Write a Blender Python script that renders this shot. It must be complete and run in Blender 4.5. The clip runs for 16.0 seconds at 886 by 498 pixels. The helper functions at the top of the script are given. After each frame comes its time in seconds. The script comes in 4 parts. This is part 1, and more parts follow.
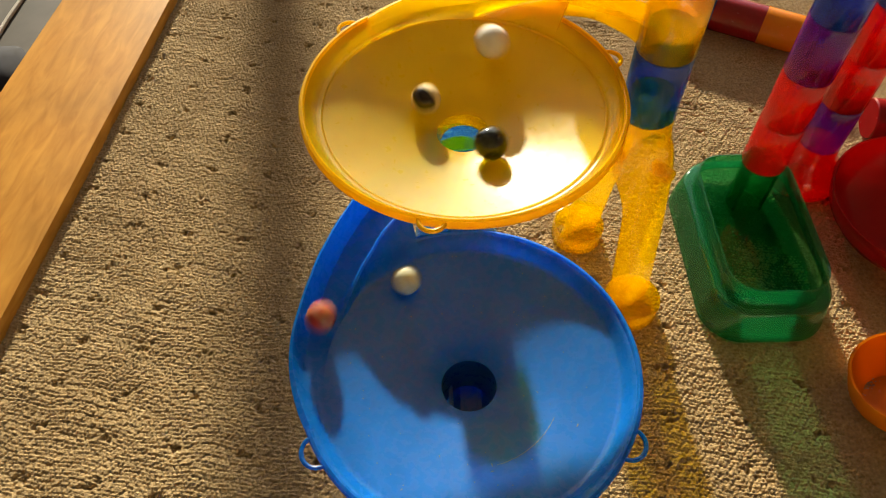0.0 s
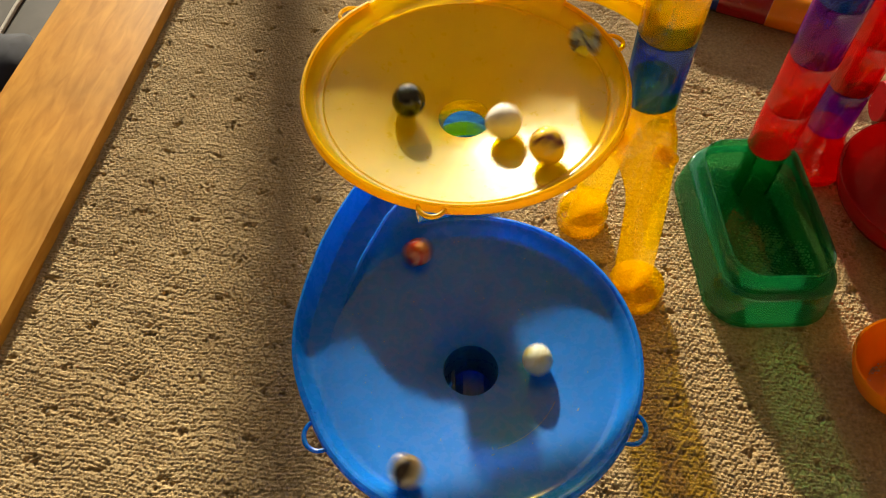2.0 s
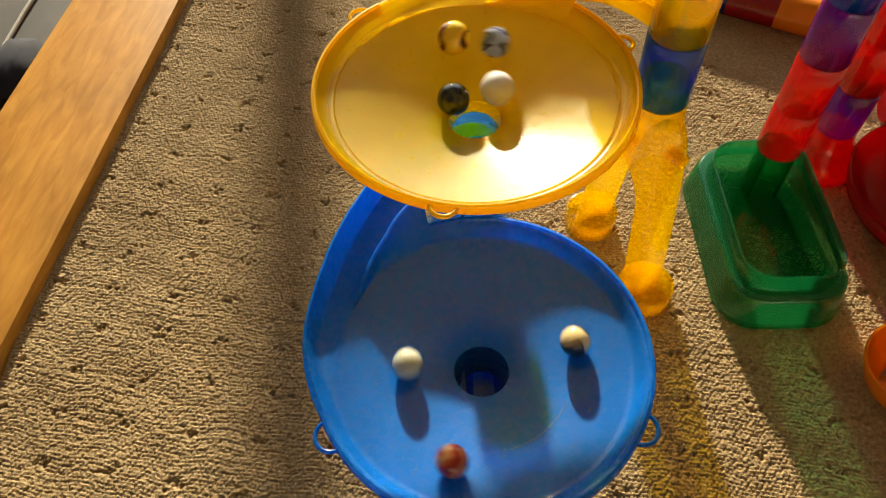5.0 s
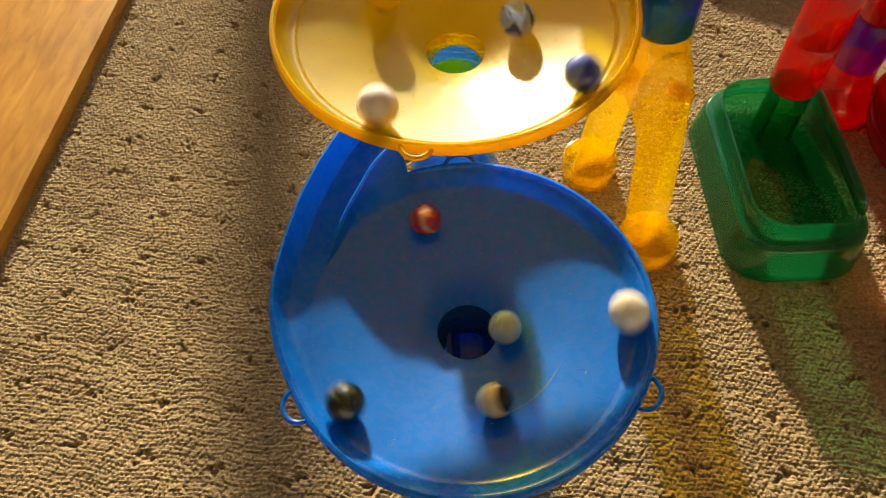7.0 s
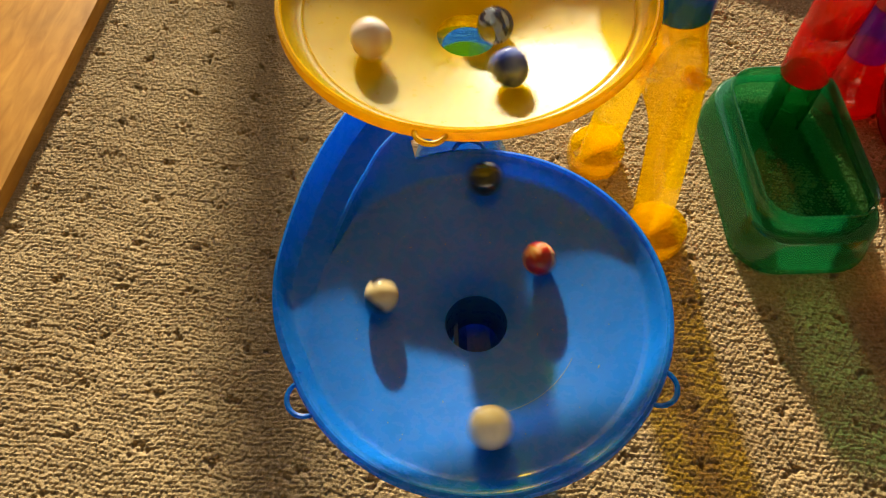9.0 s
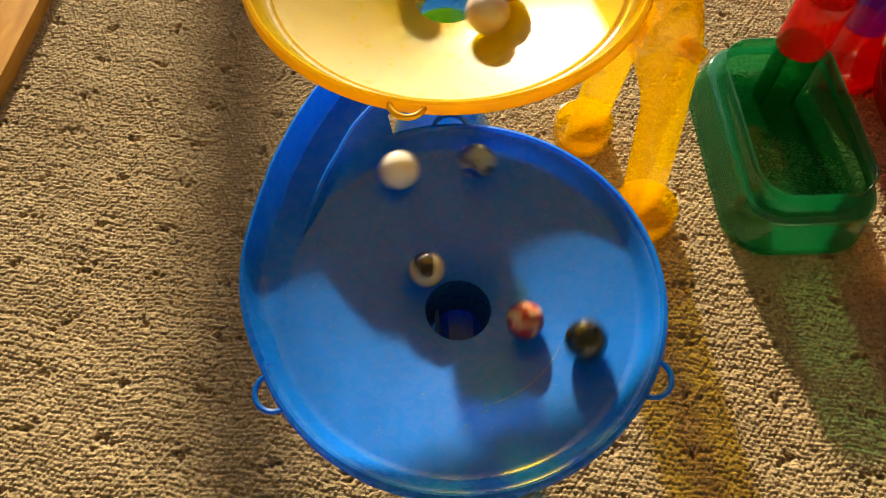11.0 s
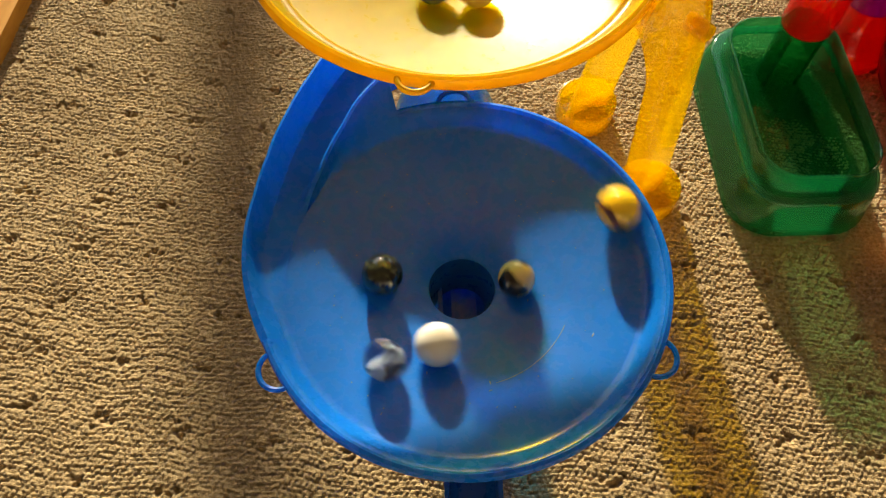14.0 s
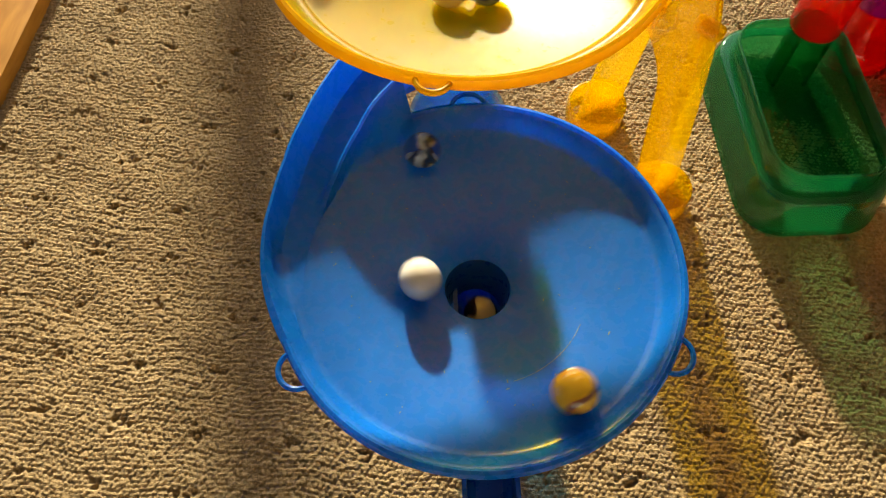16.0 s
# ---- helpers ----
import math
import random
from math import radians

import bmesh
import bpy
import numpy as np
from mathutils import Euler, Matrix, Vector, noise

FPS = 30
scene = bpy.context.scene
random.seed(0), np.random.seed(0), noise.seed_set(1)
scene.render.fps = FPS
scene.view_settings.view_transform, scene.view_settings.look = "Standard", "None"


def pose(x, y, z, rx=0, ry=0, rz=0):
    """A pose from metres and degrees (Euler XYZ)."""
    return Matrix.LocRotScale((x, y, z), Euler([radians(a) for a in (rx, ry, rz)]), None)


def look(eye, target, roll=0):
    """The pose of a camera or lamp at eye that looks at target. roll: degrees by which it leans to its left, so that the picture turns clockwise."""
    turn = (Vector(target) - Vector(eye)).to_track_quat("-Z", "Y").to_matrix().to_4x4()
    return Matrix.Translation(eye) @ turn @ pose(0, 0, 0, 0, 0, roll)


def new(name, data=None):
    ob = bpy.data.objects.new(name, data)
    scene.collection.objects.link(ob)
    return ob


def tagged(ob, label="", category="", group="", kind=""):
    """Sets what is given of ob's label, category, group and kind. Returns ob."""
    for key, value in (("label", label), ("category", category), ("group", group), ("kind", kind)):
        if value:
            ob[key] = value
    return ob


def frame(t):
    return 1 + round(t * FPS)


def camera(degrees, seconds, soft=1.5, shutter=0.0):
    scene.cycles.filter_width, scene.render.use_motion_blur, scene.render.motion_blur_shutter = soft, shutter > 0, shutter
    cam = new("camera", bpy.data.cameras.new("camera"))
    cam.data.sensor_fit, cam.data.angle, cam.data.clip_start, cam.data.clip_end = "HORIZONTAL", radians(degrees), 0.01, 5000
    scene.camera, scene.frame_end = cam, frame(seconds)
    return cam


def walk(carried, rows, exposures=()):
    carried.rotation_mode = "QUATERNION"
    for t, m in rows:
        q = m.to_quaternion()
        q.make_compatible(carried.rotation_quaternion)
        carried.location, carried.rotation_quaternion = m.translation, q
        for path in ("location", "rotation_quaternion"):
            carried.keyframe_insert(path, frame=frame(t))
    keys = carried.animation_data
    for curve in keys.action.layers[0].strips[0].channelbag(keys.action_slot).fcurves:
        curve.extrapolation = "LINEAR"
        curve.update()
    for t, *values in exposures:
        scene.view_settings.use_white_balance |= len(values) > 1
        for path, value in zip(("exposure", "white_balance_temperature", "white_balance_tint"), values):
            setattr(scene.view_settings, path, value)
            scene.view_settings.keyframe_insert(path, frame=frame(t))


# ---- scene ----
cam = camera(62.9, 16.0, soft=1.1, shutter=0.35)
METRES, EYE, TILT, LEAN, TURN = 8.0, 1.5, 0.0, 0.0, 0.0
PATH = [
    (0, (-0.014, -0.165, 0.439), (-0.004, 1.007, -1.182), -0.9),
    (0.5, (-0.01, -0.162, 0.433), (-0.009, 0.996, -1.197), -0.9),
    (1, (-0.013, -0.164, 0.438), (-0.021, 0.986, -1.198), -1.3),
    (1.5, (-0.012, -0.165, 0.439), (-0.026, 0.979, -1.201), -1.7),
    (2, (-0.009, -0.166, 0.44), (-0.031, 0.974, -1.203), -2.3),
    (2.5, (-0.002, -0.169, 0.441), (-0.036, 0.977, -1.198), -3.0),
    (3, (-0.001, -0.169, 0.44), (-0.041, 0.983, -1.195), -3.3),
    (3.5, (-0.005, -0.167, 0.439), (-0.049, 0.988, -1.193), -3.4),
    (6, (-0.013, -0.168, 0.438), (-0.039, 0.973, -1.205), -2.5),
    (6.5, (-0.007, -0.166, 0.428), (-0.049, 0.939, -1.238), -3.9),
    (7, (-0.001, -0.153, 0.405), (-0.053, 0.916, -1.285), -4.8),
    (7.5, (-0.003, -0.146, 0.393), (-0.056, 0.898, -1.312), -4.9),
    (8, (-0.008, -0.145, 0.394), (-0.056, 0.889, -1.317), -4.4),
    (8.5, (-0.01, -0.145, 0.395), (-0.046, 0.89, -1.316), -3.6),
    (9, (-0.011, -0.146, 0.397), (-0.031, 0.89, -1.314), -2.8),
    (11.5, (-0.009, -0.132, 0.378), (0.025, 0.837, -1.372), -0.2),
    (12, (-0.014, -0.132, 0.378), (0.032, 0.831, -1.375), 0.8),
    (12.5, (-0.016, -0.129, 0.373), (0.037, 0.823, -1.386), 1.2),
    (13, (-0.018, -0.129, 0.374), (0.036, 0.814, -1.389), 1.2),
    (13.5, (-0.016, -0.13, 0.376), (0.031, 0.805, -1.391), 0.8),
    (14, (-0.014, -0.133, 0.377), (0.025, 0.801, -1.391), 0.4),
    (14.5, (-0.019, -0.132, 0.377), (0.02, 0.803, -1.39), 0.4),
    (15, (-0.019, -0.132, 0.377), (0.023, 0.803, -1.39), 0.7),
    (15.5, (-0.019, -0.133, 0.378), (0.022, 0.803, -1.389), 0.4),
    (16, (-0.019, -0.137, 0.378), (0.008, 0.817, -1.38), -0.7),
]
walk(cam, [(t, look(eye, target, roll)) for t, eye, target, roll in PATH], exposures=[(0, 0.36), (6, 0.36), (9, 0.39), (11.5, 0.46), (16, 0.47)])

# ---- world, sun, window light ----
SUN_EL, SUN_SIDE = 18.0, 0.11
world = bpy.data.worlds.new("world")
scene.world = world
world.use_nodes = True
wn = world.node_tree
sky = wn.nodes.new("ShaderNodeTexSky")
sky.sky_type = "NISHITA"
sky.sun_disc = False
sky.sun_elevation = radians(SUN_EL)
sky.sun_rotation = -math.atan(SUN_SIDE)
wn.links.new(sky.outputs[0], wn.nodes["Background"].inputs[0])
wn.nodes["Background"].inputs[1].default_value = 0.12
sun_way = Vector((SUN_SIDE, -1, -math.tan(radians(SUN_EL)) * math.hypot(1, SUN_SIDE)))
sun = new("sun", bpy.data.lights.new("sun", "SUN"))
sun.data.energy, sun.data.angle, sun.data.color = 7.9, radians(2.4), (1.0, 0.885, 0.65)
sun.matrix_world = look((0, 0, 3), Vector((0, 0, 3)) + sun_way)
skylight = new("window_skylight", bpy.data.lights.new("window_skylight", "AREA"))
skylight.data.shape, skylight.data.size, skylight.data.size_y = "RECTANGLE", 2.3, 1.9
skylight.data.energy, skylight.data.color = 4.6, (1.0, 0.96, 0.89)
skylight.matrix_world = look((-0.1, 1.62, 1.1), (-0.1, 0, 1.0))


# ---- materials ----
def nodes_of(name):
    m = bpy.data.materials.new(name)
    m.use_nodes = True
    t = m.node_tree
    return m, t, t.nodes["Principled BSDF"], t.nodes["Material Output"]


def mottled(t, dark, light, scale, space="Object", detail=5.0, low=0.3, high=0.7):
    """Colour that wanders between two tones."""
    co = t.nodes.new("ShaderNodeTexCoord")
    nz = t.nodes.new("ShaderNodeTexNoise")
    nz.inputs["Scale"].default_value, nz.inputs["Detail"].default_value = scale, detail
    ramp = t.nodes.new("ShaderNodeValToRGB")
    ramp.color_ramp.elements[0].position, ramp.color_ramp.elements[1].position = low, high
    ramp.color_ramp.elements[0].color, ramp.color_ramp.elements[1].color = (*dark, 1), (*light, 1)
    t.links.new(co.outputs[space], nz.inputs["Vector"])
    t.links.new(nz.outputs["Fac"], ramp.inputs["Fac"])
    return ramp.outputs["Color"], nz.outputs["Fac"], co.outputs[space]


def bump(t, bsdf, height, strength, distance):
    b = t.nodes.new("ShaderNodeBump")
    b.inputs["Strength"].default_value, b.inputs["Distance"].default_value = strength, distance
    t.links.new(height, b.inputs["Height"])
    t.links.new(b.outputs[0], bsdf.inputs["Normal"])


def plastic(name, colour, clear=0.0, glow=0.0, rough=0.18, tint=None, shine=0.5, milky=0.0):
    """Moulded toy plastic: clear is the share of light that goes straight through, glow the share that is scattered through."""
    m, t, p, out = nodes_of(name)
    dark = tuple(c * 0.86 for c in colour)
    col, fac, co = mottled(t, dark, colour, 60.0)
    t.links.new(col, p.inputs["Base Color"])
    scr = t.nodes.new("ShaderNodeTexNoise")
    scr.inputs["Scale"].default_value, scr.inputs["Detail"].default_value = 220.0, 6.0
    t.links.new(co, scr.inputs["Vector"])
    mr = t.nodes.new("ShaderNodeMapRange")
    mr.inputs["To Min"].default_value, mr.inputs["To Max"].default_value = rough * 0.6, rough * 1.7
    t.links.new(scr.outputs["Fac"], mr.inputs["Value"])
    t.links.new(mr.outputs[0], p.inputs["Roughness"])
    p.inputs["Specular IOR Level"].default_value = shine
    if milky:
        p.inputs["Subsurface Weight"].default_value = milky
        p.inputs["Subsurface Radius"].default_value = (1.0, 0.6, 0.03)
        p.inputs["Subsurface Scale"].default_value = 0.012
    bump(t, p, scr.outputs["Fac"], 0.12, 0.0004)
    shader = p.outputs[0]
    if glow:
        tl = t.nodes.new("ShaderNodeBsdfTranslucent")
        tl.inputs["Color"].default_value = (*(colour if clear > 0.1 else tint or colour), 1)
        mx = t.nodes.new("ShaderNodeMixShader")
        mx.inputs[0].default_value = glow
        t.links.new(shader, mx.inputs[1])
        t.links.new(tl.outputs[0], mx.inputs[2])
        shader = mx.outputs[0]
    if clear:
        tr = t.nodes.new("ShaderNodeBsdfTransparent")
        tr.inputs["Color"].default_value = (*(tint or colour), 1)
        mx = t.nodes.new("ShaderNodeMixShader")
        mx.inputs[0].default_value = clear
        t.links.new(shader, mx.inputs[1])
        t.links.new(tr.outputs[0], mx.inputs[2])
        shader = mx.outputs[0]
    if clear > 0.3 and not milky:
        gl = t.nodes.new("ShaderNodeBsdfGlossy")
        gl.inputs["Roughness"].default_value = rough * 0.6
        lw = t.nodes.new("ShaderNodeLayerWeight")
        pw = t.nodes.new("ShaderNodeMath")
        pw.operation = "POWER"
        pw.inputs[1].default_value = 4.0
        fr = t.nodes.new("ShaderNodeMath")
        fr.operation = "MULTIPLY_ADD"
        fr.inputs[1].default_value, fr.inputs[2].default_value = 0.45, 0.045
        t.links.new(lw.outputs["Facing"], pw.inputs[0])
        t.links.new(pw.outputs[0], fr.inputs[0])
        mx = t.nodes.new("ShaderNodeMixShader")
        t.links.new(fr.outputs[0], mx.inputs[0])
        t.links.new(shader, mx.inputs[1])
        t.links.new(gl.outputs[0], mx.inputs[2])
        shader = mx.outputs[0]
    t.links.new(shader, out.inputs["Surface"])
    return m


def marble_glass(name, stops, scale=90.0, stretch=(1, 1, 2.4), rough=0.06, clear=0.0, tint=(1, 1, 1), twist=6.0):
    """Glass marble: swirled colours given as (position, colour)."""
    m, t, p, out = nodes_of(name)
    co = t.nodes.new("ShaderNodeTexCoord")
    mp = t.nodes.new("ShaderNodeMapping")
    mp.inputs["Scale"].default_value = stretch
    wv = t.nodes.new("ShaderNodeTexWave")
    wv.inputs["Scale"].default_value, wv.inputs["Distortion"].default_value = scale, twist
    wv.inputs["Detail"].default_value, wv.inputs["Detail Scale"].default_value = 2.0, 1.2
    ramp = t.nodes.new("ShaderNodeValToRGB")
    el = ramp.color_ramp.elements
    while len(el) < len(stops):
        el.new(0.5)
    for e, (pos, c) in zip(el, stops):
        e.position, e.color = pos, (*c, 1)
    t.links.new(co.outputs["Object"], mp.inputs[0])
    t.links.new(mp.outputs[0], wv.inputs["Vector"])
    t.links.new(wv.outputs["Fac"], ramp.inputs["Fac"])
    t.links.new(ramp.outputs[0], p.inputs["Base Color"])
    p.inputs["Roughness"].default_value, p.inputs["Coat Weight"].default_value = rough, 0.6
    p.inputs["Coat Roughness"].default_value, p.inputs["IOR"].default_value = 0.03, 1.5
    if clear:
        tr = t.nodes.new("ShaderNodeBsdfTransparent")
        tr.inputs["Color"].default_value = (*tint, 1)
        mx = t.nodes.new("ShaderNodeMixShader")
        mx.inputs[0].default_value = clear
        t.links.new(p.outputs[0], mx.inputs[1])
        t.links.new(tr.outputs[0], mx.inputs[2])
        t.links.new(mx.outputs[0], out.inputs["Surface"])
    return m


def make_carpet_material():
    m, t, p, out = nodes_of("carpet_pile")
    col, fac, co = mottled(t, (0.32, 0.220, 0.096), (0.57, 0.410, 0.202), 420.0, detail=8.0)
    wide = t.nodes.new("ShaderNodeTexNoise")
    wide.inputs["Scale"].default_value, wide.inputs["Detail"].default_value = 9.0, 4.0
    t.links.new(co, wide.inputs["Vector"])
    mix = t.nodes.new("ShaderNodeMix")
    mix.data_type, mix.blend_type = "RGBA", "MULTIPLY"
    mr = t.nodes.new("ShaderNodeMapRange")
    mr.inputs["From Min"].default_value, mr.inputs["From Max"].default_value = 0.35, 0.7
    mr.inputs["To Min"].default_value, mr.inputs["To Max"].default_value = 0.0, 0.55
    t.links.new(wide.outputs["Fac"], mr.inputs["Value"])
    t.links.new(mr.outputs[0], mix.inputs[0])
    t.links.new(col, mix.inputs[6])
    mix.inputs[7].default_value = (0.80, 0.74, 0.66, 1)
    t.links.new(mix.outputs[2], p.inputs["Base Color"])
    p.inputs["Roughness"].default_value = 0.95
    p.inputs["Specular IOR Level"].default_value = 0.1
    p.inputs["Sheen Weight"].default_value = 0.25
    fine = t.nodes.new("ShaderNodeTexNoise")
    fine.inputs["Scale"].default_value, fine.inputs["Detail"].default_value = 1300.0, 3.0
    t.links.new(co, fine.inputs["Vector"])
    bump(t, p, fine.outputs["Fac"], 1.0, 0.0012)
    return m


def make_wood_material(name, dark, light):
    m, t, p, out = nodes_of(name)
    co = t.nodes.new("ShaderNodeTexCoord")
    mp = t.nodes.new("ShaderNodeMapping")
    mp.inputs["Scale"].default_value = (120, 26.0, 120)
    nz = t.nodes.new("ShaderNodeTexNoise")
    nz.inputs["Scale"].default_value, nz.inputs["Detail"].default_value = 1.0, 9.0
    nz.inputs["Distortion"].default_value = 0.6
    ramp = t.nodes.new("ShaderNodeValToRGB")
    ramp.color_ramp.elements[0].position, ramp.color_ramp.elements[1].position = 0.32, 0.68
    ramp.color_ramp.elements[0].color, ramp.color_ramp.elements[1].color = (*dark, 1), (*light, 1)
    t.links.new(co.outputs["Object"], mp.inputs[0])
    t.links.new(mp.outputs[0], nz.inputs["Vector"])
    t.links.new(nz.outputs["Fac"], ramp.inputs["Fac"])
    big = t.nodes.new("ShaderNodeTexNoise")
    big.inputs["Scale"].default_value, big.inputs["Detail"].default_value = 14.0, 6.0
    t.links.new(co.outputs["Object"], big.inputs["Vector"])
    mix = t.nodes.new("ShaderNodeMix")
    mix.data_type, mix.blend_type = "RGBA", "OVERLAY"
    mix.inputs[0].default_value = 0.45
    t.links.new(ramp.outputs[0], mix.inputs[6])
    t.links.new(big.outputs["Fac"], mix.inputs[7])
    t.links.new(mix.outputs[2], p.inputs["Base Color"])
    p.inputs["Roughness"].default_value = 0.55
    p.inputs["Specular IOR Level"].default_value = 0.15
    bump(t, p, nz.outputs["Fac"], 0.25, 0.0006)
    return m


def plain(name, dark, light, scale=20.0, rough=0.7):
    m, t, p, out = nodes_of(name)
    col, fac, co = mottled(t, dark, light, scale)
    t.links.new(col, p.inputs["Base Color"])
    p.inputs["Roughness"].default_value = rough
    bump(t, p, fac, 0.2, 0.001)
    return m


BLUE = plastic("blue_plastic", (0.007, 0.262, 0.86), glow=0.48, rough=0.24, tint=(0.002, 0.30, 0.98), shine=0.75)
BLUE_CLEAR = plastic("clear_blue_plastic", (0.03, 0.22, 0.80), clear=0.84, glow=0.45, rough=0.1, tint=(0.34, 0.76, 0.98))
# the bowl's blue again, darkened to put the hole's shade into the colour
BLUE_SHADED = plastic("shaded_blue_plastic", (0.004, 0.10, 0.42), glow=0.04, rough=0.26)
YELLOW = plastic("yellow_plastic", (0.90, 0.64, 0.0005), clear=0.50, glow=0.46, rough=0.28, tint=(1.0, 0.84, 0.005), shine=1.0, milky=0.5)
YELLOW_EDGE = plastic("yellow_lip_plastic", (0.88, 0.58, 0.0005), clear=0.10, glow=0.5, rough=0.2, tint=(0.97, 0.66, 0.0005), shine=0.4)
YELLOW_CLEAR = plastic("clear_yellow_plastic", (0.97, 0.60, 0.001), clear=0.76, glow=0.5, rough=0.12, tint=(1.0, 0.90, 0.02))
GREEN_CLEAR = plastic("clear_green_plastic", (0.018, 0.44, 0.16), clear=0.83, glow=0.36, rough=0.10, tint=(0.33, 0.64, 0.42))
RED_CLEAR = plastic("clear_red_plastic", (0.72, 0.018, 0.012), clear=0.68, glow=0.36, rough=0.1, tint=(0.93, 0.14, 0.10))
PURPLE_CLEAR = plastic("clear_purple_plastic", (0.22, 0.012, 0.30), clear=0.72, glow=0.4, rough=0.1, tint=(0.62, 0.18, 0.72))
BLUE_TUBE = plastic("blue_tube_plastic", (0.012, 0.11, 0.42), clear=0.70, glow=0.4, rough=0.1, tint=(0.18, 0.52, 0.90))
RED_CLOUDY = plastic("cloudy_red_plastic", (0.42, 0.008, 0.008), clear=0.22, glow=0.30, rough=0.12, tint=(0.90, 0.06, 0.05))
RED = plastic("red_plastic", (0.26, 0.004, 0.006), glow=0.08, rough=0.2)
ORANGE = plastic("orange_plastic", (0.80, 0.26, 0.002), clear=0.03, glow=0.25, rough=0.2)
BLUE_OPAQUE = plastic("dark_blue_plastic", (0.008, 0.02, 0.12), glow=0.05, rough=0.2)
# pale tone for dust, and for the glint painted on the mould line
GLINT_AND_DUST = plain("glint_and_dust", (0.42, 0.44, 0.36), (0.62, 0.62, 0.48), 300.0, 0.5)
CARPET = make_carpet_material()
WOOD = make_wood_material("varnished_wood", (0.39, 0.170, 0.019), (0.54, 0.262, 0.040))
WALL = plain("wall_paint", (0.60, 0.57, 0.52), (0.68, 0.65, 0.60), 6.0, 0.8)
FRAME = plain("window_frame_paint", (0.70, 0.69, 0.66), (0.78, 0.77, 0.74), 30.0, 0.4)
# beige floor set far darker: the shade beyond the plank is in the colour
SHADED_FLOOR = plain("shaded_lower_floor", (0.040, 0.033, 0.025), (0.07, 0.058, 0.045), 22.0, 0.6)
DARK_CLOTH = plain("dark_cloth", (0.003, 0.004, 0.010), (0.008, 0.010, 0.024), 80.0, 0.9)
CORD = plain("cord_weave", (0.30, 0.28, 0.24), (0.55, 0.52, 0.46), 700.0, 0.8)


# ---- mesh helpers ----
def part(name, bm, material, parent=None, label="", smooth=True):
    bmesh.ops.recalc_face_normals(bm, faces=bm.faces)
    me = bpy.data.meshes.new(name)
    bm.to_mesh(me)
    bm.free()
    me.materials.append(material)
    if smooth:
        me.polygons.foreach_set("use_smooth", [True] * len(me.polygons))
        me.set_sharp_from_angle(angle=radians(40))
    ob = new(name, me)
    ob.parent = parent
    if label:
        tagged(ob, label)
    return ob


def loft(rings, closed=False, ring_closed=True, bm=None):
    """Skin over rings of points (all of one length)."""
    bm = bm or bmesh.new()
    rows = [[bm.verts.new(p) for p in ring] for ring in rings]
    n = len(rows[0])
    pairs = list(zip(rows, rows[1:])) + ([(rows[-1], rows[0])] if closed else [])
    for a, b in pairs:
        for i in range(n if ring_closed else n - 1):
            j = (i + 1) % n
            bm.faces.new((a[i], a[j], b[j], b[i]))
    if not closed and ring_closed:
        bm.faces.new(rows[0])
        bm.faces.new(list(reversed(rows[-1])))
    return bm


def lathe(profile, steps=64, start=0.0, end=360.0):
    """Turn a closed profile of (r, z) about the z axis."""
    full = abs(end - start) > 359.9
    count = steps if full else steps + 1
    rings = []
    for k in range(count):
        a = radians(start + (end - start) * k / steps)
        rings.append([(r * math.cos(a), r * math.sin(a), z) for r, z in profile])
    return loft(rings, closed=full)


def rod(points, radius, sides=8, closed=False):
    """A round bar along a line of points."""
    pts = [Vector(p) for p in points]
    rings = []
    n = len(pts)
    for i, p in enumerate(pts):
        a = pts[(i - 1) % n] if closed or i else pts[i]
        b = pts[(i + 1) % n] if closed or i < n - 1 else pts[i]
        d = (b - a).normalized()
        u = d.orthogonal().normalized() if abs(d.z) > 0.95 else d.cross(Vector((0, 0, 1))).normalized()
        v = d.cross(u)
        rings.append([p + radius * (math.cos(2 * math.pi * k / sides) * u + math.sin(2 * math.pi * k / sides) * v) for k in range(sides)])
    return loft(rings, closed=closed)


def box(x0, x1, y0, y1, z0, z1, bevel=0.0):
    bm = bmesh.new()
    bmesh.ops.create_cube(bm, size=1.0)
    for v in bm.verts:
        v.co = Vector((x0 + (v.co.x + 0.5) * (x1 - x0), y0 + (v.co.y + 0.5) * (y1 - y0), z0 + (v.co.z + 0.5) * (z1 - z0)))
    if bevel:
        bmesh.ops.bevel(bm, geom=bm.edges[:], offset=bevel, segments=2, affect="EDGES", profile=0.6)
    return bm


def rounded(cx, cy, hx, hy, r, z, steps=7):
    """A rounded rectangle at height z."""
    ring = []
    for sx, sy, a0 in ((1, 1, 0), (-1, 1, 90), (-1, -1, 180), (1, -1, 270)):
        for k in range(steps):
            a = radians(a0 + 90 * k / (steps - 1))
            ring.append((cx + sx * (hx - r) + r * math.cos(a), cy + sy * (hy - r) + r * math.sin(a), z))
    return ring


def thing(name, label, category, group="", at=None, kind=""):
    ob = tagged(new(name), label, category, group, kind)
    if at is not None:
        ob.matrix_basis = at
    return ob


# ---- room ----
tagged(part("wall_north_low", box(-2.2, 2.2, 1.6, 1.75, -0.12, 0.04), WALL, smooth=False), "plain painted sill wall under the glass door", "wall", kind="structure")
tagged(part("wall_north_left", box(-2.2, -1.3, 1.6, 1.75, 0.04, 2.4), WALL, smooth=False), "plain painted wall beside the window", "wall", kind="structure")
tagged(part("wall_north_right", box(1.1, 2.2, 1.6, 1.75, 0.04, 2.4), WALL, smooth=False), "plain painted wall beside the window", "wall", kind="structure")
